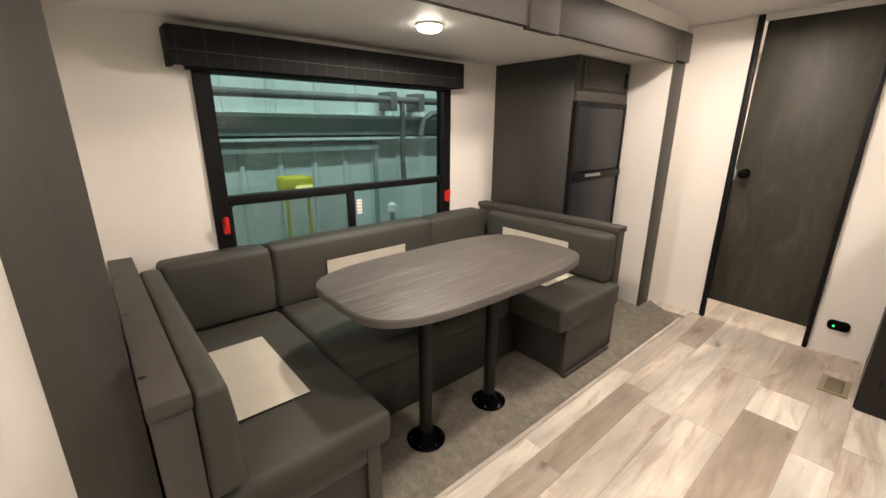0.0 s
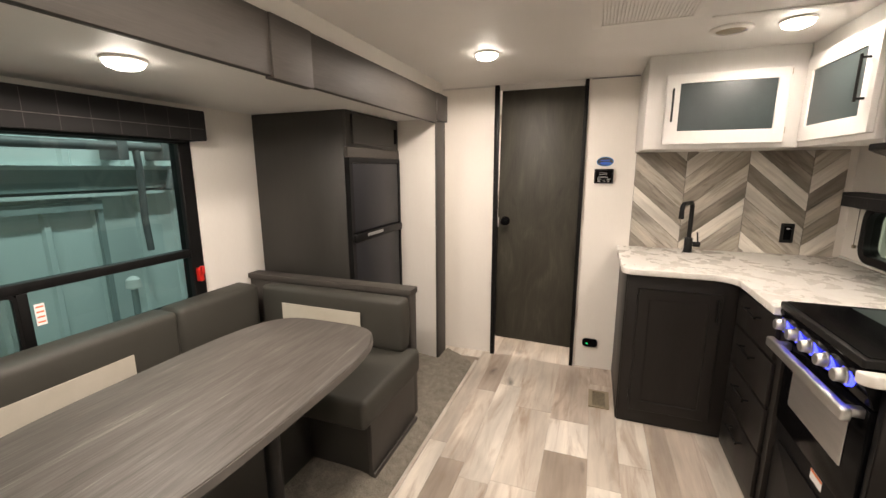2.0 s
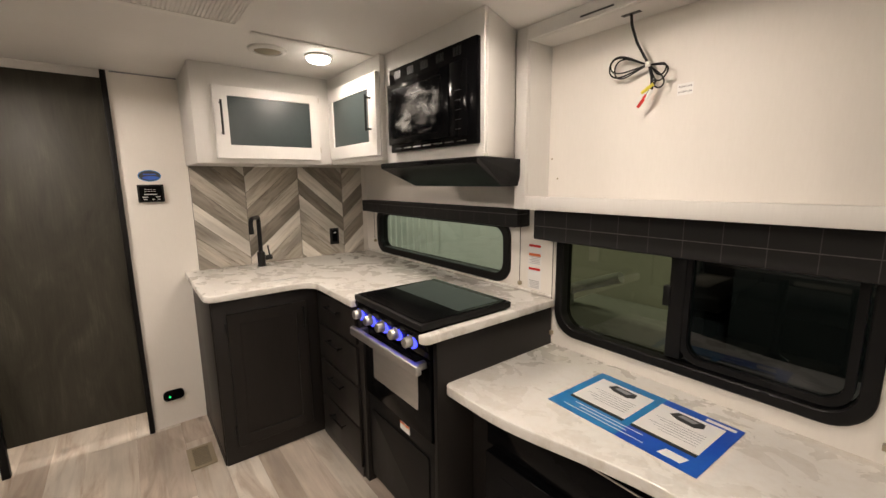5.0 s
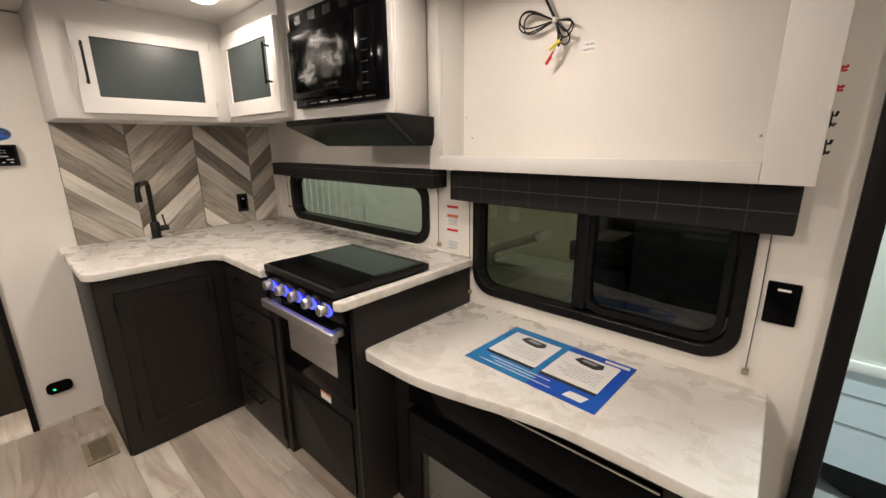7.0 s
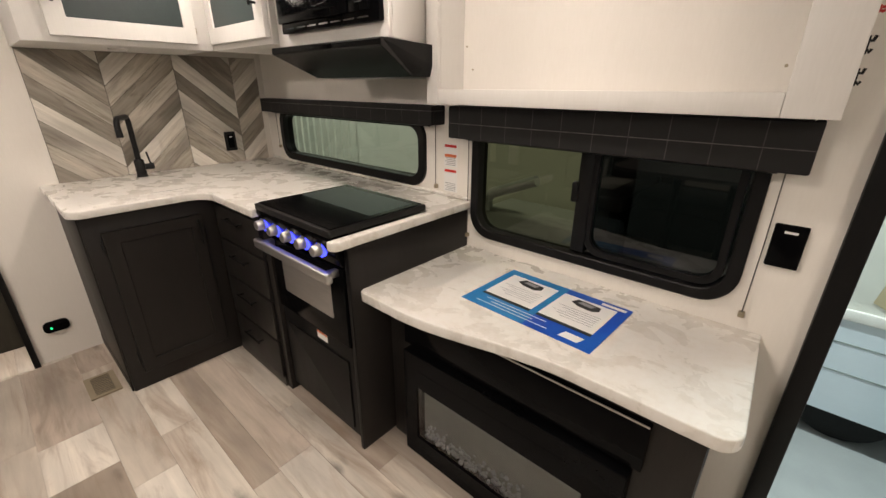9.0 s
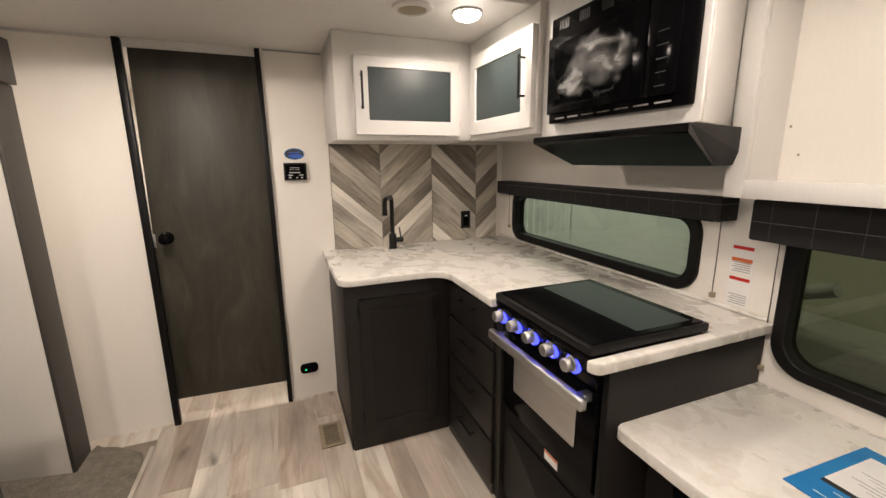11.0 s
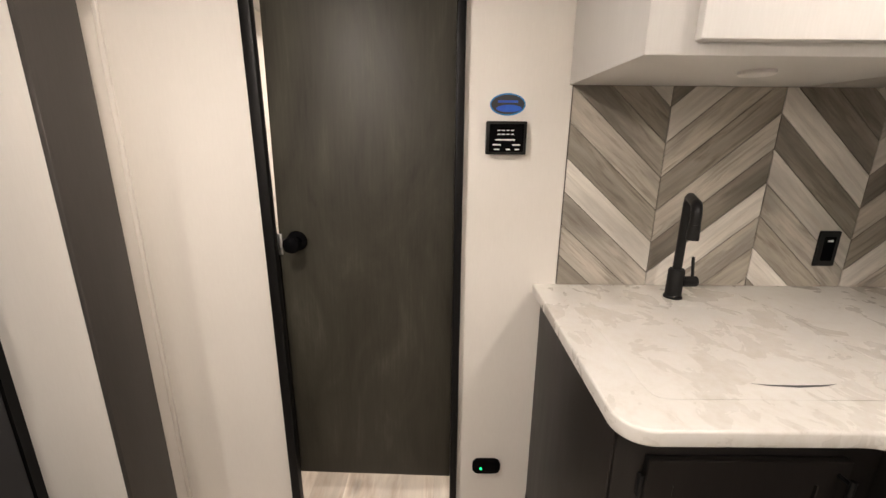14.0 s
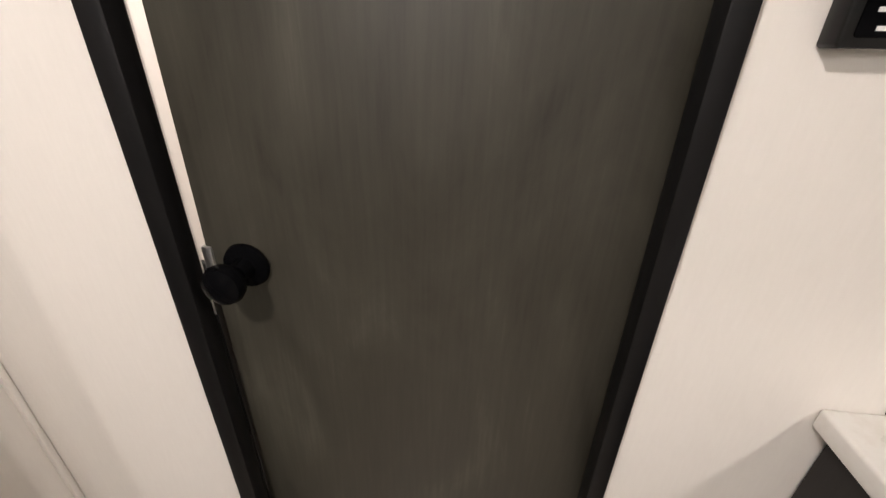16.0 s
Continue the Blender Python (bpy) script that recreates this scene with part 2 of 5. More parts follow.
def pane_glass(name, tint, gloss=0.02, ior=1.5):
    """Tinted pane: clear through, with a mirror gloss that grows at grazing angles."""
    m, nt, b = nodes_of(name)
    nt.nodes.remove(b)
    tr = nt.nodes.new("ShaderNodeBsdfTransparent")
    tr.inputs[0].default_value = (*tint, 1)
    gl = nt.nodes.new("ShaderNodeBsdfGlossy")
    gl.inputs["Roughness"].default_value = gloss
    fr = nt.nodes.new("ShaderNodeFresnel")
    fr.inputs[0].default_value = ior
    mx = nt.nodes.new("ShaderNodeMixShader")
    nt.links.new(fr.outputs[0], mx.inputs[0])
    nt.links.new(tr.outputs[0], mx.inputs[1])
    nt.links.new(gl.outputs[0], mx.inputs[2])
    nt.links.new(mx.outputs[0], nt.nodes["Material Output"].inputs[0])
    return m


def glow(name, colour, strength):
    m, nt, b = nodes_of(name)
    b.inputs["Base Color"].default_value = (*colour, 1)
    b.inputs["Emission Color"].default_value = (*colour, 1)
    b.inputs["Emission Strength"].default_value = strength
    return m


def whitish_sheet(name):
    """Ragged whitish patch: bumpy, denser by noise, clear towards its edges."""
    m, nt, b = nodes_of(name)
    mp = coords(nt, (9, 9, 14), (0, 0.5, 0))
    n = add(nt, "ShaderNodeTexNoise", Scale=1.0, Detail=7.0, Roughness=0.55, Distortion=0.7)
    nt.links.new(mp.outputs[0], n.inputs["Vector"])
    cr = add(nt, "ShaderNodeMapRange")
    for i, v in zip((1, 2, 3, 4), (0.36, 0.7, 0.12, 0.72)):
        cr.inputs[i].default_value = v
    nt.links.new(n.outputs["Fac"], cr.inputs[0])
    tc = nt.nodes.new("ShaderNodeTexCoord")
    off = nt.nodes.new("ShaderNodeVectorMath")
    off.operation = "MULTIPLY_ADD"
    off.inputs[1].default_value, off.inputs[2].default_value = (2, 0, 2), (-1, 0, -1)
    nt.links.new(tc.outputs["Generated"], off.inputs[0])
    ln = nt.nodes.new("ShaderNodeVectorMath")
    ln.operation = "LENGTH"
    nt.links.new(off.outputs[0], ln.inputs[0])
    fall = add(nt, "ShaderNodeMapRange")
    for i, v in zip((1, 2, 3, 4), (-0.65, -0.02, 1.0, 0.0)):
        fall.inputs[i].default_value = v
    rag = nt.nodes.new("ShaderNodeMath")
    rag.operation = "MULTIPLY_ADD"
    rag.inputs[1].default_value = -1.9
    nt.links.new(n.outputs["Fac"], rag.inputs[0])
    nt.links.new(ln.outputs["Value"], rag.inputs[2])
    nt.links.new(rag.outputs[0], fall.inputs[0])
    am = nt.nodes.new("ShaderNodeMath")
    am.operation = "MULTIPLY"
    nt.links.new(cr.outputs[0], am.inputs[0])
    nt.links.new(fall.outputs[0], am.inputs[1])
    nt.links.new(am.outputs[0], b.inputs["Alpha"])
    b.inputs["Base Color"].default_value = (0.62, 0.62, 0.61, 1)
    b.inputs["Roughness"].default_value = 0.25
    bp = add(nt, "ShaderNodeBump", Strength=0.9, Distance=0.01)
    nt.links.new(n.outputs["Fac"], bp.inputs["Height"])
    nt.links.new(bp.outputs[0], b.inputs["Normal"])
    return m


WALL = surface("wall_vinyl", [(0.3, (0.726, 0.6875, 0.6325)), (0.7, (0.792, 0.7535, 0.6985))], (3, 3, 0.8), rough=0.55, fine=(160, 160, 25), fine_mix=0.3, bump=0.03)
CEILM = surface("ceiling_vinyl", [(0.3, (0.71, 0.69, 0.665)), (0.7, (0.765, 0.748, 0.722))], (2, 2, 2), rough=0.5, bump=0.05)
CABW = surface("white_cabinet_wrap", [(0.3, (0.585, 0.565, 0.535)), (0.7, (0.655, 0.637, 0.61))], (4, 4, 1), rough=0.45, fine=(220, 220, 20), fine_mix=0.35, bump=0.03)
TVBACK = surface("cream_panel_wrap", [(0.3, (0.675, 0.64, 0.59)), (0.7, (0.735, 0.7, 0.655))], (3, 3, 0.8), rough=0.55, fine=(160, 160, 25), fine_mix=0.3, bump=0.03)
DARK = surface("espresso_wrap", [(0.3, (0.0105, 0.0089, 0.008)), (0.7, (0.018, 0.0154, 0.0138))], (14, 14, 1.6), rough=0.45, fine=(240, 240, 16), fine_mix=0.4, bump=0.06, spec=0.3)
GREYW = surface("grey_wood_wrap", [(0.3, (0.0434, 0.03844, 0.03348)), (0.7, (0.0713, 0.06386, 0.0558))], (1.6, 14, 14), rough=0.62, fine=(16, 240, 240), fine_mix=0.4, bump=0.06, spec=0.25)
GREYV = surface("grey_wood_wrap_upright", [(0.3, (0.0372, 0.03286, 0.02852)), (0.7, (0.0558, 0.0496, 0.04402))], (14, 14, 1.6), rough=0.5, fine=(240, 240, 16), fine_mix=0.4, bump=0.06)
DOORM = surface("charcoal_door_wood", [(0.28, (0.0175, 0.0152, 0.011)), (0.43, (0.0345, 0.0316, 0.0232)), (0.57, (0.046, 0.0426, 0.0316)), (0.72, (0.075, 0.0705, 0.0535))], (6.0, 6.0, 1.9), detail=10.0, rough=0.5, rough_span=0.2, fine=(140, 140, 7), fine_mix=0.24, bump=0.12, distort=1.4, spec=0.35)
CHAR = surface("charcoal_wrap", [(0.3, (0.026, 0.0242, 0.0205)), (0.7, (0.038, 0.0355, 0.0305))], (14, 14, 1.6), rough=0.5, fine=(240, 240, 16), fine_mix=0.4, bump=0.06)
BLACK = surface("black_trim", [(0.3, (0.0048, 0.0048, 0.0048)), (0.7, (0.0096, 0.009, 0.009))], (20, 20, 4), rough=0.4, bump=0.04, spec=0.14)
GLOSSB = surface("gloss_black", [(0.3, (0.002, 0.002, 0.0023)), (0.7, (0.0035, 0.0035, 0.004))], (6, 6, 6), rough=0.13, rough_span=0.04, bump=0.0, spec=0.05)
SATINB = surface("satin_black_metal", [(0.3, (0.0072, 0.0072, 0.0072)), (0.7, (0.0132, 0.0126, 0.012))], (30, 30, 30), rough=0.38, bump=0.02, metal=0.0, spec=0.2)
COUNTER = surface("marbled_laminate", [(0.33, (0.625, 0.585, 0.522)), (0.44, (0.69, 0.657, 0.605)), (0.54, (0.735, 0.71, 0.665)), (0.7, (0.765, 0.745, 0.71))], (9, 11, 9), detail=4.0, rough=0.28, fine=(45, 45, 45), fine_mix=0.4, bump=0.01, distort=0.5)
LEATHER = surface("grey_leatherette", [(0.3, (0.0345, 0.0325, 0.0262)), (0.7, (0.0475, 0.045, 0.0372))], (5, 5, 5), rough=0.62, fine=(420, 420, 420), fine_mix=0.35, bump=0.22, spec=0.4)
PANEL = surface("cream_board", [(0.3, (0.425, 0.391, 0.323)), (0.7, (0.476, 0.442, 0.374))], (9, 9, 9), rough=0.5, bump=0.02)
TABLE = surface("grey_wood_laminate", [(0.3, (0.036, 0.031, 0.0265)), (0.48, (0.07, 0.0615, 0.054)), (0.6, (0.1, 0.09, 0.08)), (0.72, (0.2, 0.182, 0.165))], (2.4, 26, 26), detail=9.0, rough=0.56, fine=(9, 160, 160), fine_mix=0.4, bump=0.05, distort=1.0, spec=0.35)
CARPET = surface("taupe_carpet", [(0.34, (0.11, 0.098, 0.079)), (0.5, (0.21, 0.19, 0.157)), (0.66, (0.33, 0.3, 0.25))], (26, 26, 26), rough=0.97, fine=(330, 330, 330), fine_mix=0.65, bump=0.9, spec=0.1)
FLOORB = surface("subfloor", [(0.3, (0.22, 0.18, 0.145)), (0.7, (0.3, 0.25, 0.2))], rough=0.6)
PLANK = wood_print("vinyl_plank", [(0.0, (0.58, 0.515, 0.44)), (0.4, (0.65, 0.585, 0.505)), (0.7, (0.71, 0.65, 0.57)), (1.0, (0.755, 0.7, 0.625))], 0, rough=0.38, spread=1.0, brown=(0.33, 0.24, 0.175), smudge=(11.0, 2.0), most=0.85)
PLANK_B = wood_print("brown_vinyl_plank", [(0.0, (0.43, 0.355, 0.29)), (0.5, (0.5, 0.42, 0.35)), (1.0, (0.56, 0.485, 0.41))], 0, rough=0.38, spread=1.1, brown=(0.25, 0.182, 0.134), smudge=(12.0, 2.0), most=0.75)
CHEV_L = wood_print("limed_board", [(0.0, (0.66, 0.615, 0.545)), (1.0, (0.78, 0.735, 0.665))], 0, rough=0.42, knots=False, spread=1.3, grain=55.0, brown=(0.4, 0.34, 0.27), smudge=(50.0, 4.5), most=0.5)
CHEV_M = wood_print("greyed_board", [(0.0, (0.46, 0.415, 0.35)), (1.0, (0.56, 0.51, 0.44))], 0, rough=0.42, knots=False, spread=1.7, grain=55.0, brown=(0.17, 0.14, 0.105), smudge=(55.0, 5.0), most=0.75)
CHEV_D = wood_print("dark_greyed_board", [(0.0, (0.3, 0.265, 0.215)), (1.0, (0.39, 0.35, 0.29))], 0, rough=0.42, knots=False, spread=1.8, grain=55.0, brown=(0.11, 0.088, 0.064), smudge=(55.0, 5.0), most=0.8)
GROUT = surface("board_joint", [(0.3, (0.06, 0.05, 0.04)), (0.7, (0.1, 0.085, 0.07))], rough=0.7)
CLOTH = plaid("black_check_cloth")
TINT_L = pane_glass("tinted_glass_teal", (0.27, 0.335, 0.32))
TINT_K = pane_glass("tinted_glass_smoke", (0.42, 0.4, 0.315))
TINT_O = pane_glass("tinted_glass_olive", (0.155, 0.135, 0.08))
TINT_D = pane_glass("tinted_glass_dark", (0.006, 0.0065, 0.006))
SMOKE = surface("smoked_cabinet_glass", [(0.3, (0.026, 0.036, 0.036)), (0.7, (0.04, 0.053, 0.053))], (3, 3, 3), rough=0.36, rough_span=0.08, bump=0.0, spec=0.35)
STEEL = surface("brushed_steel", [(0.3, (0.5, 0.5, 0.5)), (0.7, (0.62, 0.61, 0.6))], (6, 60, 60), rough=0.42, metal=1.0, bump=0.02)
CHROME = surface("chrome", [(0.3, (0.75, 0.75, 0.76)), (0.7, (0.82, 0.82, 0.83))], rough=0.12, rough_span=0.03, metal=1.0, bump=0.0)
WHITEP = surface("white_plastic", [(0.3, (0.72, 0.7, 0.66)), (0.7, (0.78, 0.76, 0.73))], rough=0.4, bump=0.01)
PAPERW = surface("white_paper", [(0.3, (0.74, 0.73, 0.71)), (0.7, (0.8, 0.79, 0.77))], rough=0.5, bump=0.0)
GREYINK = surface("grey_print", [(0.3, (0.25, 0.25, 0.26)), (0.7, (0.33, 0.33, 0.34))], rough=0.5, bump=0.0)
DARKINK = surface("dark_print", [(0.3, (0.02, 0.02, 0.022)), (0.7, (0.04, 0.04, 0.042))], rough=0.5, bump=0.0)
BLUE = surface("blue_print", [(0.35, (0.014, 0.06, 0.44)), (0.65, (0.02, 0.12, 0.52))], (4, 4, 4), rough=0.3, bump=0.0)
CYANP = surface("cyan_print", [(0.3, (0.02, 0.17, 0.46)), (0.7, (0.03, 0.24, 0.52))], rough=0.3, bump=0.0)
REDP = surface("red_plastic", [(0.3, (0.5, 0.012, 0.01)), (0.7, (0.62, 0.025, 0.015))], rough=0.35, bump=0.0)
ORANGE = surface("orange_print", [(0.3, (0.62, 0.13, 0.04)), (0.7, (0.7, 0.18, 0.06))], rough=0.5, bump=0.0)
YELLOW = surface("yellow_paint", [(0.3, (0.6, 0.5, 0.04)), (0.7, (0.7, 0.6, 0.07))], rough=0.5, bump=0.0)
VENTM = surface("tan_metal", [(0.3, (0.3, 0.25, 0.17)), (0.7, (0.36, 0.3, 0.21))], rough=0.45, metal=0.3, bump=0.02)
WHITISH = whitish_sheet("ragged_whitish")
LENS = glow("lamp_lens", (1.0, 0.9, 0.76), 32.0)
BLUEL = glow("blue_led", (0.05, 0.06, 1.0), 4.0)
GREENL = glow("green_led", (0.02, 1.0, 0.25), 3.0)
STEELDIRT = surface("hall_pipe_paint", [(0.3, (0.1, 0.1, 0.1)), (0.7, (0.16, 0.15, 0.15))], rough=0.5)
SHEET = surface("hall_sheet_metal", [(0.3, (0.55, 0.6, 0.58)), (0.7, (0.68, 0.72, 0.7))], (1.5, 1.5, 0.6), rough=0.5, bump=0.04)
SHEETD = surface("hall_grey_band", [(0.3, (0.24, 0.28, 0.27)), (0.7, (0.3, 0.34, 0.33))], (1, 1, 1), rough=0.5)
CONC = surface("hall_concrete", [(0.3, (0.3, 0.31, 0.31)), (0.7, (0.4, 0.41, 0.41))], (1.5, 1.5, 1.5), rough=0.6, bump=0.1)
TRAILW = surface("trailer_gelcoat", [(0.3, (0.6, 0.6, 0.55)), (0.7, (0.68, 0.68, 0.63))], (1, 1, 1), rough=0.3)
TEALP = surface("teal_decal", [(0.3, (0.02, 0.13, 0.13)), (0.7, (0.03, 0.18, 0.18))], rough=0.35)
SANDP = surface("sand_decal", [(0.3, (0.45, 0.38, 0.24)), (0.7, (0.52, 0.44, 0.29))], rough=0.35)
PALEBL = surface("pale_skirting", [(0.3, (0.6, 0.66, 0.72)), (0.7, (0.68, 0.74, 0.8))], (1, 1, 3), rough=0.4)


# ---- structure ----
def pane_sheet(x0, z0, x1, z1, y, room):
    """One thin sheet of glass, facing the room along y."""
    bm = BM()
    v = [bm.verts.new(p) for p in ((x0, y, z0), (x1, y, z0), (x1, y, z1), (x0, y, z1))]
    f = bm.faces.new(v if room < 0 else v[::-1])
    return bm


def holed(axis, u0, v0, u1, v1, w0, w1, holes):
    """A wall slab with rectangular openings, as butted blocks."""
    bm = BM()

    def blk(a, b, c, d):
        if c - a > 1e-5 and d - b > 1e-5:
            p, q = p3(axis, a, b, w0), p3(axis, c, d, w1)
            box(bm, *[min(s, t) for s, t in zip(p, q)], *[max(s, t) for s, t in zip(p, q)])

    u = u0
    for a, b, c, d in sorted(holes):
        blk(u, v0, a, v1)
        blk(a, v0, c, b)
        blk(a, d, c, v1)
        u = c
    blk(u, v0, u1, v1)
    return bm


def structure(name, bm, mat, label):
    return single(name, bm, mat, label, kind="structure")


X0 = -1.4
structure("floor", box(BM(), X0, KW - 0.05, -0.06, 5.9, 2.385, -0.004), FLOORB, "dark subfloor beneath the pale vinyl planks")
structure("ceiling", box(BM(), X0, KW - 0.05, CEIL, 5.9, 2.385, CEIL + 0.06), CEILM, "smooth off-white trailer ceiling panel")
wall_kitchen = structure("wall_kitchen", holed("y", X0, -0.004, 5.9, CEIL, KW - 0.05, KW, [(0.62, -0.004, 1.402, 1.9), (1.66, 0.8, 2.555, 1.25), (2.89, 0.955, 4.1, 1.215)]), WALL, "off-white vinyl wall with two windows and entry opening")
wall_end = structure("wall_end", holed("x", KW, -0.004, 2.385, CEIL, EW, EW + 0.04, [(1.3145, -0.004, 1.928, 1.975)]), WALL, "off-white vinyl end wall with door opening")
structure("wall_back", box(BM(), X0 - 0.05, KW - 0.05, -0.004, X0, SW + 0.06, CEIL), WALL, "plain off-white wall behind the living area")
structure("wall_bedroom", box(BM(), 5.9, KW - 0.05, -0.004, 5.95, SW + 0.06, CEIL), WALL, "plain off-white wall beyond the charcoal door")
structure("wall_street_side", holed("y", X0, -0.004, 4.12, CEIL, SW, SW + 0.05, [(0.9, -0.004, 4.035, 1.89)]), WALL, "off-white vinyl wall round the slide-out opening")
structure("wall_corner", box(BM(), 4.0, 2.335, -0.004, 5.9, 2.385, CEIL), WALL, "off-white vinyl wall return behind the post")
structure("wall_corner_cheek", box(BM(), 4.08, SW + 0.05, -0.004, 4.12, 2.335, CEIL), WALL, "off-white cheek behind the post")
# slide-out box
structure("slide_floor", box(BM(), 0.9, SW, -0.06, 4.075, SB + 0.05, SF - 0.012), FLOORB, "slide-out floor deck under the carpet")
structure("slide_ceiling", box(BM(), 0.9, SW + 0.05, SC, 4.075, SB + 0.05, SC + 0.05), CEILM, "off-white slide-out ceiling panel")
wall_slide = structure("wall_slide", holed("y", 0.9, SF - 0.012, 4.075, SC, SB, SB + 0.05, [(1.5, 0.7, 2.9, 1.57)]), WALL, "off-white vinyl slide-out wall with large window")
structure("wall_slide_end", prism(BM(), [(3.9745, SW - 0.0005), (4.034, SW - 0.0005), (4.034, SW + 0.0505), (4.075, SW + 0.0505), (4.075, SB), (4.037, SB), (4.037, 2.585)], "z", SF - 0.012, SC - 0.0005), WALL, "off-white end panel of the slide-out")
structure("wall_slide_end_near", box(BM(), 0.9, SW + 0.05, SF - 0.012, 0.96, SB, SC), WALL, "off-white end panel of the slide-out")


# carpet with a rounded lip down to the planks
def carpet_mesh():
    bm = BM()
    prof = [(2.005, -0.003), (2.01, 0.006), (2.025, 0.014), (2.1, 0.032), (2.18, 0.046), (2.26, SF), (SB, SF)]
    n = 40
    rows = []
    for i in range(n + 1):
        x = 0.9 + (4.17 - 0.9) * i / n
        inset = max(0.0, x - 4.02) ** 2 * 6.0
        row = []
        for y, z in prof:
            yy = y + inset if y < 2.2 else y
            row.append(bm.verts.new((x if y < 2.22 else min(x, 4.037), min(yy, 2.235) if y < 2.2 else y, z)))
        rows.append(row)
    for a, b in zip(rows, rows[1:]):
        for k in range(len(prof) - 1):
            bm.faces.new((a[k], b[k], b[k + 1], a[k + 1]))
    bmesh.ops.remove_doubles(bm, verts=bm.verts[:], dist=1e-5)
    bmesh.ops.recalc_face_normals(bm, faces=bm.faces[:])
    return bm


structure("carpet", carpet_mesh(), CARPET, "taupe cut-pile carpet on the slide-out floor, rolled edge")
structure("trim_carpet_edge", rbox(0.9, 1.985, -0.004, 4.12, 2.006, 0.006, 0.003), PLANK, "pale vinyl strip along the carpet edge")

# posts and beam round the slide-out
for nm, a, b in (("trim_post_far", 3.973, 4.132), ("trim_post_near", 0.875, 1.03)):
    structure(nm, rbox(a, SW - 0.016, 0.02, b, SW - 0.001, 1.728, 0.002), GREYV, "dark grey wood-wrapped post trim beside the slide-out")
structure("trim_beam_far", rbox(2.66, SW - 0.03, 1.712, 3.94, SW - 0.001, 1.9, 0.003), GREYW, "grey wood-wrapped beam over the slide-out")
structure("trim_beam_near", rbox(0.8, SW - 0.03, 1.712, 2.48, SW - 0.001, 1.9, 0.003), GREYW, "grey wood-wrapped beam over the slide-out")
structure("trim_beam_joint", rbox(2.47, SW - 0.038, 1.704, 2.67, SW - 0.001, 1.9, 0.003), GREYW, "grey cover plate over the beam joint")
structure("trim_beam_cap", rbox(3.93, SW - 0.04, 1.729, 4.118, SW - 0.001, 1.899, 0.004), GREYV, "dark grey end block of the beam")
structure("trim_beam_soffit", rbox(0.9, SW - 0.001, 1.724, 3.973, SW + 0.05, 1.744, 0.002), CEILM, "pale soffit strip under the beam")
structure("trim_corner", rbox(EW - 0.012, 2.322, 0.01, EW - 0.001, 2.334, CEIL - 0.01, 0.002), WALL, "thin white corner moulding")
structure("trim_end_wall_top", rbox(EW - 0.008, 1.34, CEIL - 0.012, EW - 0.001, 2.32, CEIL - 0.001, 0.002), CABW, "thin white moulding at the ceiling")
structure("trim_end_wall_dark", rbox(EW - 0.008, 1.015, CEIL - 0.008, EW - 0.001, 1.3, CEIL - 0.001, 0.002), GREYINK, "thin grey moulding at the ceiling")

# ---- charcoal sliding-style door and jambs ----
structure("trim_jamb_latch", rbox(EW - 0.028, 1.897, 0.0, EW + 0.003, 1.929, CEIL - 0.004, 0.003), BLACK, "black door jamb trim from floor to ceiling")
structure("trim_jamb_hinge", rbox(EW - 0.028, 1.314, 0.0, EW + 0.006, 1.339, CEIL - 0.004, 0.003), BLACK, "black door jamb trim from floor to ceiling")
structure("trim_door_head", rbox(EW - 0.003, 1.34, 1.945, EW + 0.006, 1.896, CEIL - 0.004, 0.002), CABW, "white head strip above the door")
door = new("door_1")
door.location = (EW + 0.012, 1.35, 0.0)
tagged(door, "charcoal wood-grain interior door standing slightly ajar", "door", kind="structure")
bmd = rbox(0.0, -0.009, 0.122, 0.032, 0.567, 1.955, 0.003)
ob = new("door_leaf", mesh_of("door_leaf", bmd, DOORM))
ob.parent = door
knob_bm = BM()
lathe(knob_bm, [(0.031, 0.0), (0.033, -0.004), (0.031, -0.009), (0.016, -0.012), (0.013, -0.03), (0.018, -0.038), (0.026, -0.047), (0.028, -0.056), (0.025, -0.064), (0.014, -0.069), (0.002, -0.07)], (0.0, 0.507, 1.034), "x", 28)
ob = new("door_knob", mesh_of("door_knob", knob_bm, GLOSSB))
ob.parent = door
tagged(ob, "round gloss black door knob")
lat = rbox(-0.003, 0.557, 0.985, 0.02, 0.572, 1.055, 0.002)
ob = new("latch", mesh_of("latch", lat, STEEL))
ob.parent = door
tagged(ob, "small steel latch plate")
# two added black strips keep bedroom light out of the gap below the latch
structure("trim_gap_cover", rbox(EW + 0.0035, 1.8975, 0.32, EW + 0.008, 1.926, 0.96, 0.001), BLACK, "added black strip that darkens the lit gap below the latch")
structure("trim_gap_blocker", rbox(EW + 0.077, 1.86, 0.34, EW + 0.09, 1.99, 1.0, 0.002), BLACK, "added black strip behind the door that blocks the lit gap")
door.rotation_euler = (radians(0.9), 0, radians(-1.0))

# ---- windows ----


def window_unit(name, x0, z0, x1, z1, y, out, frame_w, r, label):
    """Frame with flange on the room side of a wall at y; out: +1 when outdoors lies at larger y."""
    w = thing(name, ((x0 + x1) / 2, y, z0), label, "window", kind="structure")
    bm = BM()
    n = 8
    ring(bm, rrect(x0, z0, x1, z1, r, n), rrect(x0 + frame_w, z0 + frame_w, x1 - frame_w, z1 - frame_w, max(r - frame_w * 0.7, 0.012), n), "y", y - out * 0.016, y + out * 0.052)
    bev(bm, 0.004, 1)
    part("window_frame", bm, BLACK, w, "black metal window frame")
    return w


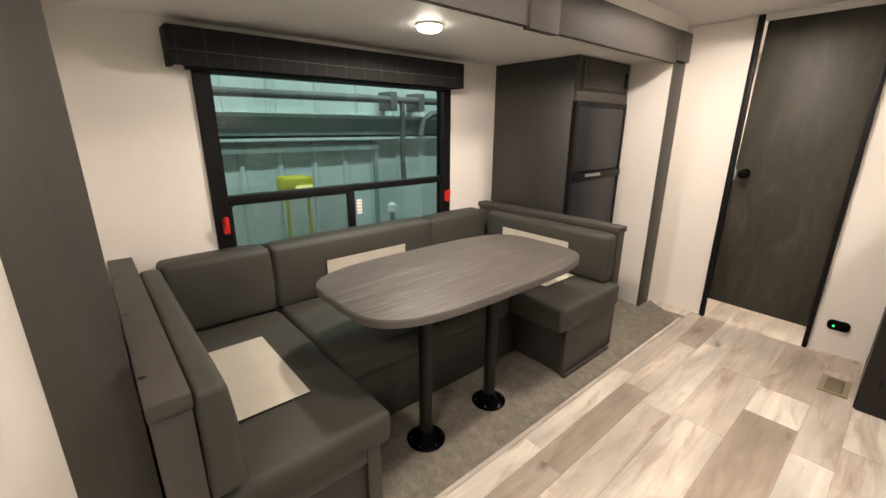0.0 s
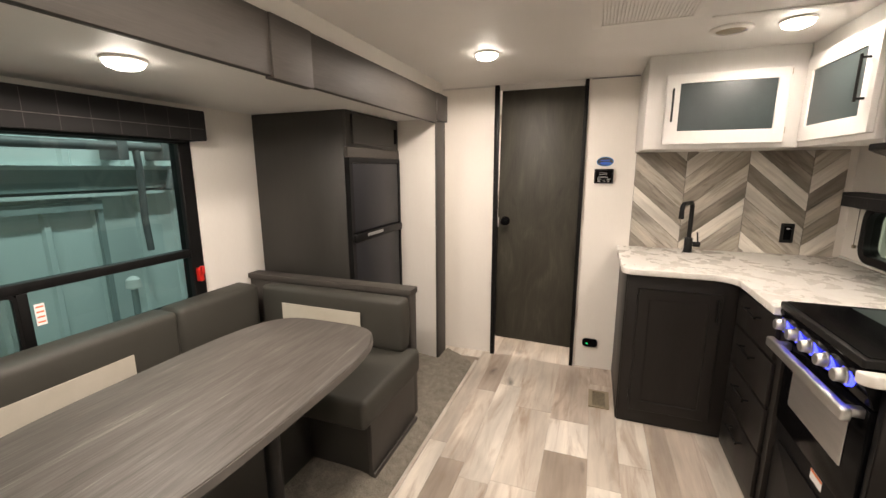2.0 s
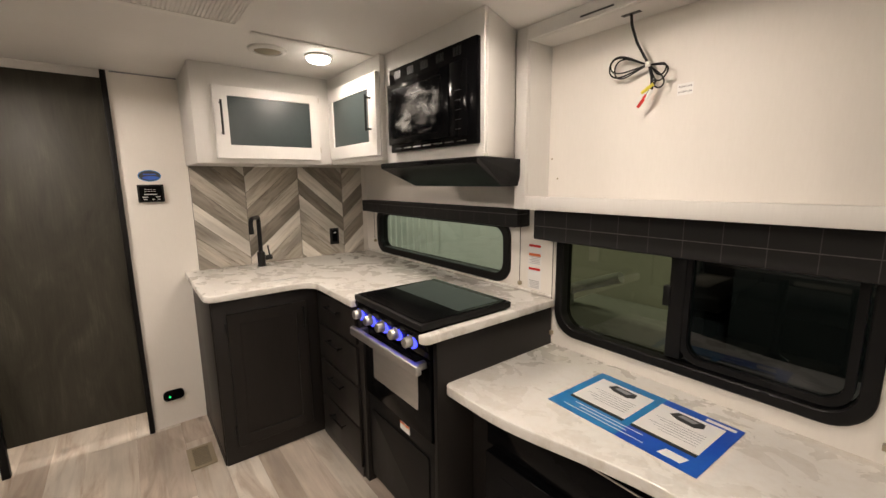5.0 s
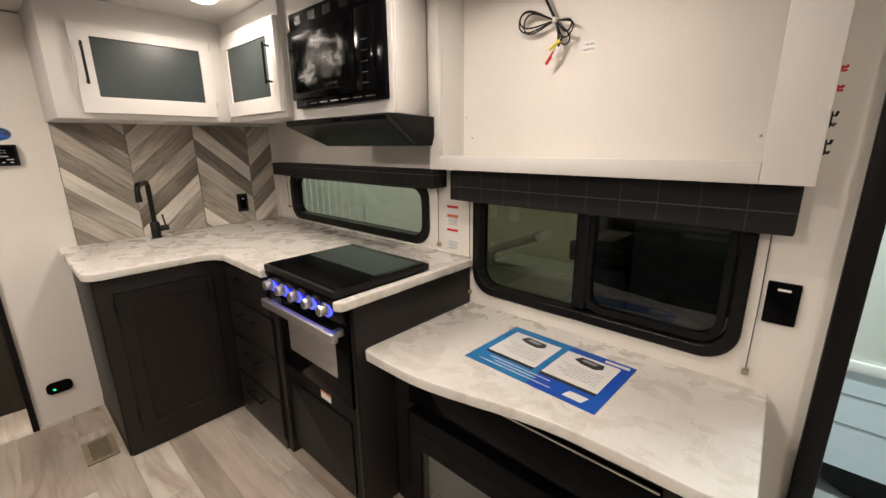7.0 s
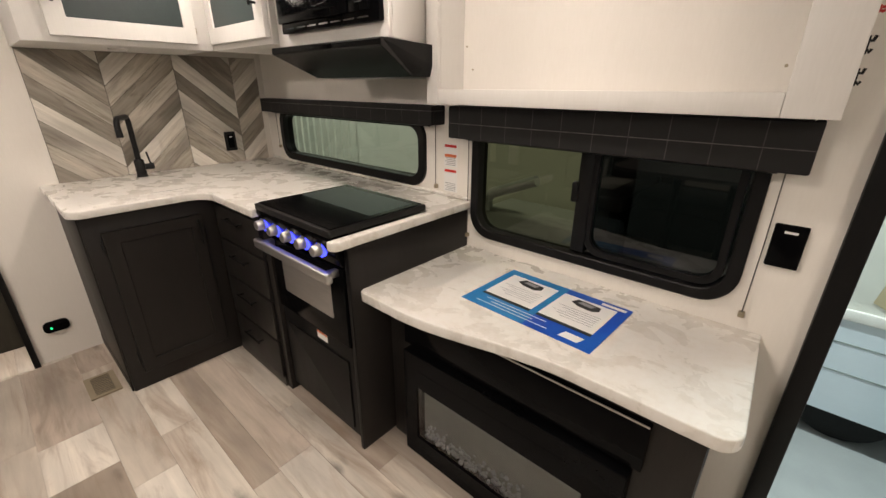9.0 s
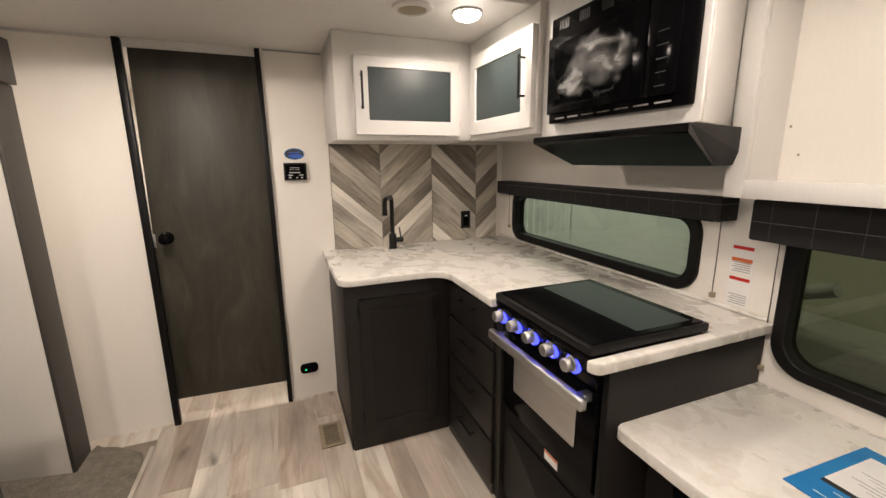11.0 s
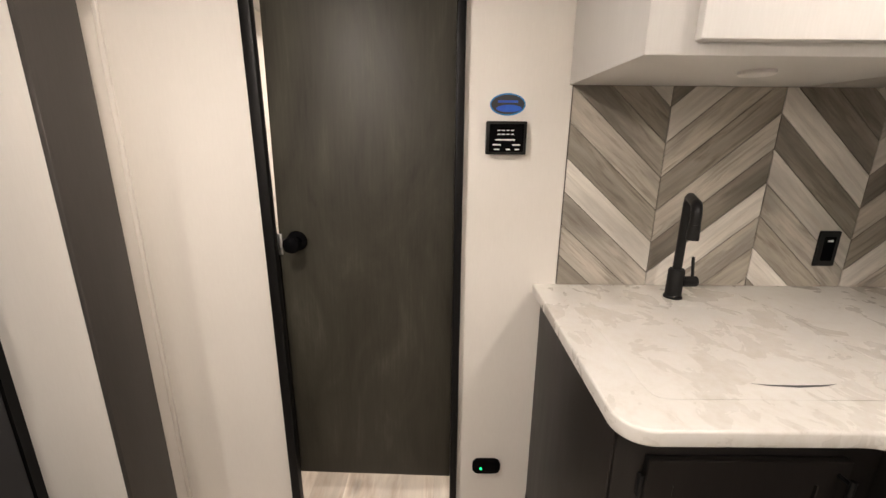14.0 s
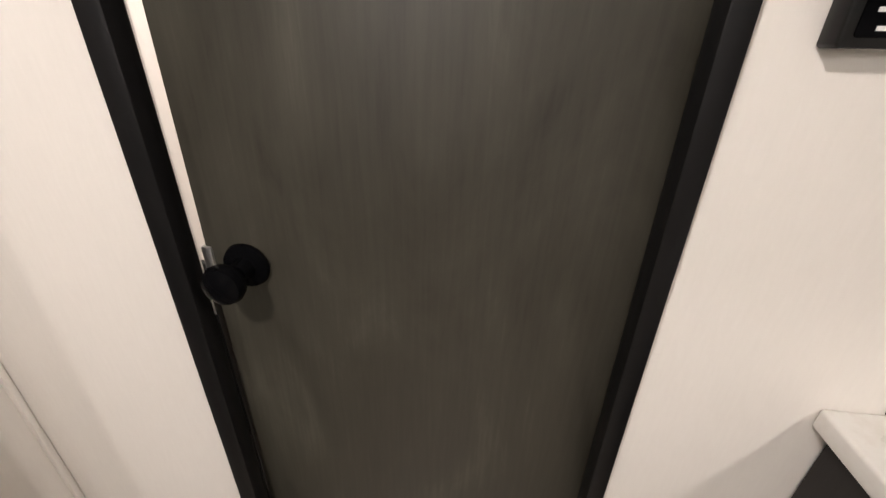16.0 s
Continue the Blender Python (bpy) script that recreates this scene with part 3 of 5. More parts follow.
# large slide-out window
w1 = window_unit("window_1", 1.455, 0.66, 2.945, 1.62, SB, 1, 0.072, 0.06, "large black-framed tinted window with two lower vents")
part("transom", rbox(1.525, SB - 0.014, 0.965, 2.875, SB + 0.03, 1.005, 0.004), BLACK, w1, "black cross bar")
part("mullion", rbox(2.165, SB - 0.012, 0.725, 2.2, SB + 0.03, 0.965, 0.004), BLACK, w1, "black upright bar")
part("pane", pane_sheet(1.52, 1.0, 2.88, 1.56, SB + 0.012, -1), TINT_L, w1)
part("pane", pane_sheet(1.52, 0.725, 2.17, 0.97, SB + 0.012, -1), TINT_L, w1)
part("pane", pane_sheet(2.195, 0.725, 2.88, 0.97, SB + 0.012, -1), TINT_L, w1)
part("insect_screen", pane_sheet(1.53, 0.73, 2.165, 0.962, SB - 0.004, -1), pane_glass("screen_mesh", (0.72, 0.72, 0.7), 0.4), w1, "fine grey insect screen")
part("vent_frame", ring(BM(), rrect(1.525, 0.722, 2.165, 0.968, 0.02, 4), rrect(1.536, 0.733, 2.154, 0.957, 0.016, 4), "y", SB - 0.012, SB + 0.006), BLACK, w1, "black vent sash")
for cx in (1.495, 2.9):
    bm = rbox(cx - 0.014, SB - 0.045, 0.83, cx + 0.014, SB - 0.016, 0.905, 0.006)
    h = part("egress_latch", bm, REDP, w1, "red plastic emergency exit latch")
    part("latch_tip", rbox(cx - 0.009, SB - 0.06, 0.87, cx + 0.009, SB - 0.04, 0.915, 0.004), REDP, h)
part("warning_label", box(BM(), 2.208, SB - 0.016, 0.83, 2.24, SB - 0.0145, 0.915), PAPERW, w1, "white warning label with red lines")
for z in (0.84, 0.86, 0.88, 0.9):
    part("label_line", box(BM(), 2.212, SB - 0.0172, z, 2.236, SB - 0.0162, z + 0.006), ORANGE, w1)


def valance(x0, x1, z0, z1, y_wall, depth, room, label):
    """A cloth-wrapped box over a window; room: direction into the room along y."""
    y0, y1 = sorted((y_wall + room * 0.001, y_wall + room * depth))
    v = thing("window_valance", ((x0 + x1) / 2, y_wall, z0), label, "window valance")
    part("cloth_front", rbox(x0, y1 - 0.02 if room > 0 else y0, z0, x1, y1 if room > 0 else y0 + 0.02, z1, 0.005), CLOTH, v)
    ya, yb = (y0, y1 - 0.021) if room > 0 else (y0 + 0.021, y1)
    part("cloth_end", rbox(x0, ya, z0, x0 + 0.02, yb, z1, 0.004), CLOTH, v)
    part("cloth_end", rbox(x1 - 0.02, ya, z0, x1, yb, z1, 0.004), CLOTH, v)
    part("top_board", rbox(x0 + 0.021, ya, z1 - 0.014, x1 - 0.021, yb, z1, 0.002), CLOTH, v)
    bm = BM()
    yc = (ya + yb) / 2
    cyl(bm, (x0 + 0.06, yc, z0 + 0.012), (x1 - 0.06, yc, z0 + 0.012), 0.022, n=16)
    part("shade_roll", bm, BLACK, v, "rolled black shade")
    return v


valance(1.365, 2.955, 1.56, 1.705, SB, 0.125, -1, "black check fabric window valance with pale lines")
valance(1.555, 2.655, 1.172, 1.292, KW, 0.085, 1, "black check fabric window valance over the low counter")
valance(2.745, 4.205, 1.212, 1.288, KW, 0.085, 1, "black check fabric window valance over the worktop")

# kitchen windows
w2 = window_unit("window_2", 2.855, 0.925, 4.13, 1.235, KW, -1, 0.042, 0.09, "low black-framed tinted window over the worktop")
part("pane", pane_sheet(2.89, 0.96, 4.1, 1.21, KW - 0.016, 1), TINT_K, w2)
w3 = window_unit("window_3", 1.625, 0.765, 2.59, 1.27, KW, -1, 0.036, 0.1, "black-framed tinted sliding window over the low counter")
part("pane", pane_sheet(2.1, 0.8, 2.555, 1.24, KW - 0.026, 1), TINT_O, w3)
part("pane", pane_sheet(1.66, 0.8, 2.14, 1.24, KW - 0.014, 1), TINT_D, w3, "dark screened pane")
part("meeting_rail", rbox(2.085, KW - 0.034, 0.812, 2.135, KW + 0.008, 1.235, 0.005), BLACK, w3, "black meeting rail")
part("sash_catch", rbox(2.128, KW - 0.012, 0.99, 2.152, KW + 0.014, 1.06, 0.004), BLACK, w3)
part("sash_rim", ring(BM(), rrect(1.67, 0.81, 2.088, 1.235, 0.06, 6), rrect(1.69, 0.83, 2.07, 1.215, 0.05, 6), "y", KW - 0.012, KW + 0.004), BLACK, w3)


def blind_cord(x, z0, z1, y):
    c = thing("blind_cord", (x, y, z0), "thin dark blind cord with clip at its foot", "blind cord", "blind cords")
    bm = BM()
    tube(bm, [(x, y, z1), (x - 0.002, y + 0.001, (z0 + z1) / 2), (x, y, z0)], 0.0016, 6)
    part("cord", bm, GREYV, c)
    bm = rbox(x - 0.008, KW + 0.0005, z0 - 0.014, x + 0.008, y + 0.006, z0 + 0.004, 0.003)
    part("clip", bm, VENTM, c, "small metal cord clip")
    return c


for x, z0, z1 in ((2.607, 0.762, 1.19), (1.6, 0.762, 1.19), (2.79, 0.95, 1.22), (4.17, 1.0, 1.22)):
    blind_cord(x, z0, z1, KW + 0.012)

# entry door opening trim
structure("trim_entry_jamb", rbox(1.404, KW - 0.06, 0.0, 1.454, KW + 0.028, 1.95, 0.004), BLACK, "dark brown-black jamb of the open entry door")
structure("trim_entry_head", rbox(0.56, KW - 0.06, 1.9, 1.403, KW + 0.028, 1.95, 0.004), BLACK, "dark head trim of the entry opening")
structure("trim_entry_jamb_far", rbox(0.57, KW - 0.06, 0.0, 0.62, KW + 0.028, 1.899, 0.004), BLACK, "dark jamb of the open entry door")
structure("entry_sill", rbox(0.621, KW - 0.07, -0.02, 1.403, KW + 0.01, 0.004, 0.003), STEEL, "thin metal sill of the entry opening")


# ---- ceiling lamps ----
def ceiling_lamp(x, y, z, power=1.0):
    l = thing("ceiling_light", (x, y, z), "round white ceiling light, lit, with frosted dome", "ceiling light", "ceiling lights")
    bm = BM()
    lathe(bm, [(0.06, -0.0005), (0.061, -0.005), (0.058, -0.009), (0.05, -0.01)], (x, y, z), "z", 32)
    part("base_ring", bm, WHITEP, l)
    bm = BM()
    lathe(bm, [(0.053, -0.0102), (0.052, -0.017), (0.046, -0.024), (0.032, -0.03), (0.015, -0.033), (0.001, -0.0335)], (x, y, z), "z", 32)
    part("lens", bm, LENS, l, "glowing frosted dome lens")
    ld = bpy.data.lights.new("ceiling_bulb", "AREA")
    ld.shape, ld.size, ld.energy, ld.color = "DISK", 0.1, LAMP * power * 0.62, WARM
    ld.spread = radians(175)
    lo = new("ceiling_bulb", ld)
    lo.matrix_basis = look((x, y, z - 0.05), (x, y, z - 1))
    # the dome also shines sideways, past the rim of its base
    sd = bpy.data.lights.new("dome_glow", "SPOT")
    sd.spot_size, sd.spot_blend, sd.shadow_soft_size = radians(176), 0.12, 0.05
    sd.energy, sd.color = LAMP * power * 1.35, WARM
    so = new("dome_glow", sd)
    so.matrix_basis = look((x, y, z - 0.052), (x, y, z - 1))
    return l


# those at x 2.12 and 0.4 are unseen, added to brighten the room
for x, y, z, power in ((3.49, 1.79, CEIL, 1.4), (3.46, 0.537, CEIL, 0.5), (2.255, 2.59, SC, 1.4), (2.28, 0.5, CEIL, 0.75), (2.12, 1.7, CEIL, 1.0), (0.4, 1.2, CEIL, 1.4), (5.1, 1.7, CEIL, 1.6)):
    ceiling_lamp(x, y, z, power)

# ceiling air return grille
gx0, gx1, gy0, gy1 = 2.856, 3.238, 0.905, 1.292
gr = thing("air_grille", (3.0, 1.1, CEIL), "square white ceiling air grille with fine mesh", "air grille")
bm = BM()
ring(bm, rrect(gx0, gy0, gx1, gy1, 0.012, 3), rrect(gx0 + 0.032, gy0 + 0.032, gx1 - 0.032, gy1 - 0.032, 0.006, 3), "z", CEIL - 0.02, CEIL - 0.0005)
part("grille_frame", bm, WHITEP, gr)
part("filter", box(BM(), gx0 + 0.03, gy0 + 0.03, CEIL - 0.006, gx1 - 0.03, gy1 - 0.03, CEIL - 0.002), STEELDIRT, gr, "dark grey filter pad")
bm = BM()
for i in range(26):
    x = gx0 + 0.034 + (gx1 - gx0 - 0.068) * i / 25
    box(bm, x - 0.004, gy0 + 0.03, CEIL - 0.017, x + 0.004, gy1 - 0.03, CEIL - 0.009)
for i in range(27):
    y = gy0 + 0.034 + (gy1 - gy0 - 0.068) * i / 26
    box(bm, gx0 + 0.03, y - 0.0035, CEIL - 0.0185, gx1 - 0.03, y + 0.0035, CEIL - 0.0175)
part("mesh", bm, WHITEP, gr, "fine white grille bars")

# ceiling speaker
sp = thing("ceiling_speaker", (3.49, 0.752, CEIL), "round white ceiling speaker with grey grille", "speaker")
bm = BM()
lathe(bm, [(0.078, -0.0005), (0.078, -0.008), (0.07, -0.014), (0.058, -0.014), (0.055, -0.009)], (3.49, 0.752, CEIL), "z", 32)
part("speaker_rim", bm, WHITEP, sp)
bm = BM()
lathe(bm, [(0.054, -0.0095), (0.04, -0.0125), (0.001, -0.014)], (3.49, 0.752, CEIL), "z", 32)
part("speaker_grille", bm, VENTM, sp, "greyish speaker grille")
structure("trim_ceiling_seam", rbox(3.3, -0.05, CEIL - 0.005, 3.33, 0.86, CEIL - 0.0005, 0.002), CEILM, "raised ceiling panel seam")


# ---- kitchen cabinets ----
def pull(parent, p, q, off):
    """A slim black bar handle from p to q, standing off by the vector off."""
    p, q, off = Vector(p), Vector(q), Vector(off)
    d = (q - p).normalized() * 0.011
    bm = BM()
    cyl(bm, p + off - d, q + off + d, 0.0052, n=10)
    cyl(bm, p, p + off, 0.0045, n=8)
    cyl(bm, q, q + off, 0.0045, n=8)
    return part("handle", bm, SATINB, parent, "slim black bar handle")


ua = thing("wall_cabinet", (4.1, 0.7, 1.515), "white wall cabinet with smoked glass door", "cabinet", "kitchen wall cabinets")
part("body", rbox(3.85, 0.336, 1.515, EW - 0.001, 1.012, CEIL - 0.001, 0.003), CABW, ua)
d = part("door", bev(ring(BM(), rrect(0.405, 1.538, 0.926, 1.885, 0.002, 1), rrect(0.453, 1.604, 0.862, 1.838, 0.002, 1), "x", 3.828, 3.849), 0.002, 1), CABW, ua)
part("glass", box(BM(), 3.836, 0.45, 1.6, 3.842, 0.866, 1.842), SMOKE, d, "dark smoked glass panel")
pull(d, (3.828, 0.896, 1.66), (3.828, 0.896, 1.8), (-0.028, 0, 0))
for z in (1.58, 1.85):
    part("hinge", rbox(3.842, 0.397, z, 3.849, 0.404, z + 0.03, 0.001), VENTM, ua)
ub = thing("wall_cabinet", (3.55, 0.1, 1.515), "white wall cabinet with smoked glass door beside the microwave", "cabinet", "kitchen wall cabinets")
part("body", rbox(3.26, KW + 0.001, 1.515, 3.849, 0.335, CEIL - 0.001, 0.003), CABW, ub)
d = part("door", bev(ring(BM(), rrect(3.27, 1.538, 3.81, 1.91, 0.002, 1), rrect(3.345, 1.604, 3.755, 1.845, 0.002, 1), "y", 0.336, 0.357), 0.002, 1), CABW, ub)
part("glass", box(BM(), 3.34, 0.343, 1.6, 3.76, 0.349, 1.85), SMOKE, d, "dark smoked glass panel")
pull(d, (3.318, 0.357, 1.66), (3.318, 0.357, 1.8), (0, 0.028, 0))

# puck light under the corner wall cabinet, unlit
pk = thing("puck_light", (4.016, 0.683, 1.515), "small round white puck light under the wall cabinet", "puck light")
bm = BM()
lathe(bm, [(0.036, -0.0005), (0.036, -0.007), (0.032, -0.01), (0.027, -0.01)], (4.016, 0.683, 1.515), "z", 28)
part("rim", bm, WHITEP, pk)
bm = BM()
lathe(bm, [(0.0268, -0.0092), (0.015, -0.0108), (0.001, -0.011)], (4.016, 0.683, 1.515), "z", 28)
part("lens", bm, PAPERW, pk, "unlit frosted lens")

# microwave housing and microwave
MX0, MY, TVX = 2.6, 0.31, 2.7
um = thing("microwave_cabinet", (2.95, 0.1, 1.515), "white cabinet housing round the microwave", "cabinet")
part("front", bev(prism(BM(), [(3.259, MY - 0.02), (3.259, MY), (MX0, MY), (MX0 + 0.0065, MY - 0.02)], "z", 1.5, CEIL - 0.001), 0.002, 1), CABW, um)
part("side_panel", bev(prism(BM(), [(MX0 + 0.007, MY - 0.0205), (TVX, 0.049), (TVX + 0.03, 0.049), (MX0 + 0.04, MY - 0.0205)], "z", 1.5, CEIL - 0.001), 0.002, 1), CABW, um)
part("bottom", prism(BM(), [(3.259, KW + 0.001), (3.259, MY - 0.021), (MX0 + 0.041, MY - 0.021), (TVX + 0.031, 0.048), (TVX + 0.031, KW + 0.001)], "z", 1.5, 1.515), CABW, um)
mw = thing("microwave", (2.95, MY, 1.545), "gloss black built-in microwave with trim kit", "microwave")
part("trim_kit", rbox(2.648, MY + 0.001, 1.543, 3.245, MY + 0.022, 1.915, 0.004), GLOSSB, mw, "gloss black surround")
for k in range(5):
    for i in range(6):
        x = 2.73 + k * 0.105 + i * 0.0085
        part("vent_slot", box(BM(), x, MY + 0.0222, 1.868, x + 0.004, MY + 0.023, 1.9), SATINB, mw)
d = part("door", rbox(2.79, MY + 0.0225, 1.575, 3.24, MY + 0.038, 1.845, 0.005), GLOSSB, mw, "gloss black door")
part("door_window", bev(prism(BM(), rrect(2.83, 1.6, 3.2, 1.82, 0.012, 4), "y", MY + 0.0382, MY + 0.04), 0.001, 1), GLOSSB, d, "dark glass door window")
# uneven, partly clear whitish patch over the door window
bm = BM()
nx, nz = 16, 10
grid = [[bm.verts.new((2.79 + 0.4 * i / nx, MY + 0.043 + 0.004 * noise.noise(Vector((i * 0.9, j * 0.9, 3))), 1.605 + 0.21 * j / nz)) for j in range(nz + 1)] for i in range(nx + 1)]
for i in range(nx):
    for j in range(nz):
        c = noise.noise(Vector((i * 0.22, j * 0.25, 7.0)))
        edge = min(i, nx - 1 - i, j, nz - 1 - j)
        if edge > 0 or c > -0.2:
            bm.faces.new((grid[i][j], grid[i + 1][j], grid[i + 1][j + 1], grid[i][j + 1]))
part("whitish_patch", bm, WHITISH, d, "ragged translucent whitish patch on the glass")
part("control_panel", rbox(2.685, MY + 0.0225, 1.575, 2.785, MY + 0.036, 1.845, 0.004), GLOSSB, mw, "gloss black control panel")
for i in range(5):
    part("button_mark", box(BM(), 2.715, MY + 0.0362, 1.6 + i * 0.035, 2.75, MY + 0.0368, 1.602 + i * 0.035), DARKINK, mw)
for i in range(7):
    part("lower_vent", box(BM(), 2.7 + i * 0.075, MY + 0.0222, 1.556, 2.755 + i * 0.075, MY + 0.0235, 1.561), CHROME, mw)

mw.location.x, mw.scale.x, mw.scale.z = 2.905, 0.951, 0.943

# range hood
hd = thing("range_hood", (2.95, 0.1, 1.39), "black metal range hood with sloping underside", "range hood")
HOODB = surface("hood_enamel", [(0.3, (0.0022, 0.0022, 0.0024)), (0.7, (0.004, 0.004, 0.0043))], (6, 6, 6), rough=0.2, rough_span=0.05, bump=0.0, spec=0.1)
prof = [(KW + 0.002, 1.499), (0.341, 1.499), (0.345, 1.495), (0.345, 1.478), (0.341, 1.474), (0.15, 1.392), (KW + 0.002, 1.392)]
bm = prism(BM(), prof, "x", TVX + 0.004, 3.262)
for v in bm.verts:
    if v.co.x < 3.0 and v.co.y > 0.1:
        v.co.x = TVX - (v.co.y - 0.048) * 0.33
ob = part("hood_body", bev(bm, 0.0015, 1), HOODB, hd)
for p in ob.data.polygons:
    p.use_smooth = False
part("filter_panel", box(BM(), 2.75, 0.0, 1.389, 3.16, 0.12, 1.3915), STEEL, hd, "metal grease filter")
bm = rbox(2.85, 0.3453, 1.48, 2.98, 0.3475, 1.494, 0.0008)
part("switch_plate", bm, GLOSSB, hd)

# open television cabinet
TX0, TY = 1.536, 0.048
tv = thing("television_cabinet", (2.1, 0, 1.3), "open-fronted white cabinet for a television", "cabinet")
bm = BM()
box(bm, TX0, KW + 0.001, 1.3, TX0 + 0.018, TY - 0.019, CEIL - 0.001)
part("side_panel", bm, CABW, tv)
part("side_panel", box(BM(), TVX - 0.055, KW + 0.001, 1.3, TVX - 0.001, TY - 0.019, CEIL - 0.001), CABW, tv)
part("bottom_board", box(BM(), TX0 + 0.0185, KW + 0.001, 1.3, TVX - 0.0555, TY - 0.019, 1.345), CABW, tv)
part("back_panel", box(BM(), TX0 + 0.0185, KW + 0.001, 1.346, TVX - 0.0555, KW + 0.008, CEIL - 0.002), TVBACK, tv, "pale back panel")
part("stile", rbox(TX0, TY - 0.018, 1.3, TX0 + 0.1, TY, CEIL - 0.001, 0.002), CABW, tv)
part("stile", rbox(TVX - 0.055, TY - 0.018, 1.3, TVX - 0.001, TY, CEIL - 0.001, 0.002), CABW, tv)
part("rail", rbox(TX0 + 0.1005, TY - 0.018, 1.3, TVX - 0.0555, TY, 1.352, 0.002), CABW, tv)
part("rail", rbox(TX0 + 0.1005, TY - 0.018, 1.935, TVX - 0.0555, TY, CEIL - 0.001, 0.002), CABW, tv)
part("top_board", box(BM(), TX0 + 0.0185, KW + 0.009, 1.935, TVX - 0.0555, TY - 0.019, 1.95), CABW, tv)
part("cable_hole", box(BM(), 2.255, -0.04, 1.9338, 2.315, -0.02, 1.9348), DARKINK, tv, "dark cable hole in the top board")
part("slot", box(BM(), 2.3, TY + 0.0004, 1.945, 2.42, TY + 0.0012, 1.951), DARKINK, tv, "dark air slot")
lab = single("cabinet_label", box(BM(), 2.112, KW + 0.0085, 1.672, 2.158, KW + 0.0095, 1.707), PAPERW, "small white label stuck inside the television cabinet", "label", loc=(2.13, KW + 0.0085, 1.665))
for i, tx in enumerate(("TV BACKER", "LOCATION")):
    lettering("lettering", tx, 0.0076, DARKINK, lab, pose(2.135, KW + 0.0098, 1.6965 - 0.015 * i, 90, 0, 180))

for mx, mz in ((2.63, 1.5), (2.6, 1.42), (1.66, 1.41)):
    bm = BM()
    lathe(bm, [(0.004, 0.0002), (0.0036, 0.001), (0.001, 0.0014)], (mx, KW + 0.008, mz), "y", 10)
    part("screw", bm, VENTM, tv)
part("cable_slot", prism(BM(), rrect(2.52, -0.05, 2.575, -0.03, 0.008, 4), "z", 1.3452, 1.3458), DARKINK, tv, "dark cable slot in the bottom board")

# cable bundle hanging in the television cabinet
cb = thing("cable_bundle", (2.2, KW + 0.05, 1.6), "coiled black cable bundle with yellow, white and red plugs", "cable")
cx, cy, cz = 2.238, KW + 0.04, 1.778
bm = BM()
tube(bm, [(2.285, -0.03, 1.9345), (2.283, -0.034, 1.9), (2.272, cy + 0.02, 1.85), (2.252, cy + 0.006, 1.805), (cx, cy, cz), (cx - 0.012, cy, cz - 0.04), (cx - 0.016, cy + 0.004, cz - 0.07)], 0.0046)
part("main_cable", bm, SATINB, cb)


def petal(length, angle, width, lift):
    """A loop of cable that leaves the tie and comes back to it."""
    c, n = math.cos(radians(angle)), math.sin(radians(angle))
    pts = []
    for i in range(33):
        q = math.pi * i / 32
        a, b = length * math.sin(q) ** 0.8, width * math.sin(2 * q)
        pts.append((cx + a * c - b * n, cy + lift * math.sin(q), cz + a * n + b * c))
    bm = BM()
    tube(bm, pts, 0.0025, 6)
    part("cable_loop", bm, SATINB, cb)


for length, angle, width, lift in ((0.13, 6, 0.033, 0.012), (0.122, 8, 0.024, 0.02), (0.115, 2, 0.03, 0.004), (0.075, 218, 0.024, 0.012), (0.07, 208, 0.017, 0.02), (0.09, 238, 0.016, 0.008)):
    petal(length, angle, width, lift)
part("cable_tie", rbox(cx - 0.007, cy - 0.012, cz - 0.008, cx + 0.007, cy + 0.014, cz + 0.008, 0.003), WHITEP, cb, "white cable tie")
for mt, nm, root, tip in ((YELLOW, "yellow_plug", (2.212, 1.712), (2.248, 1.69)), (PAPERW, "white_plug", (2.218, 1.696), (2.233, 1.666)), (REDP, "red_plug", (2.232, 1.682), (2.258, 1.647))):
    bm = BM()
    tube(bm, [(cx - 0.012, cy + 0.004, cz - 0.05), (2.206, cy + 0.012, 1.722), (root[0], cy + 0.014, root[1])], 0.0034, 6)
    part("plug_lead", bm, SATINB, cb)
    bm = BM()
    cyl(bm, (root[0], cy + 0.014, root[1]), (tip[0], cy + 0.016, tip[1]), 0.0062, 0.005, 12)
    part(nm, bm, mt, cb)


def coat_hook(z, mat, size, label):
    hx = TX0 - 0.0005
    hk = thing("coat_hook", (hx, -0.02, z), label, "hook", "coat hooks")
    part("hook_plate", rbox(hx - 0.0035, -0.03, z, hx, -0.01, z + size, 0.001), mat, hk)
    bm = BM()
    tube(bm, [(hx - 0.003, -0.02, z + size * 0.75), (hx - 0.008, -0.02, z + size * 0.72), (hx - 0.011, -0.02, z + size)], 0.003, 6)
    tube(bm, [(hx - 0.003, -0.02, z + size * 0.25), (hx - 0.007, -0.02, z + size * 0.1), (hx - 0.01, -0.02, z + size * 0.28)], 0.003, 6)
    part("prongs", bm, mat, hk)


for z in (1.365, 1.425):
    coat_hook(z, SATINB, 0.034, "small black double hook on the cabinet side")
for z in (1.5, 1.54):
    coat_hook(z, REDP, 0.012, "tiny red clip on the cabinet side")


# worktop: L shape with soft corners
def arc(cx, cy, r, a0, a1, n=8):
    return [(cx + r * math.cos(radians(a0 + (a1 - a0) * i / n)), cy + r * math.sin(radians(a0 + (a1 - a0) * i / n))) for i in range(n + 1)]


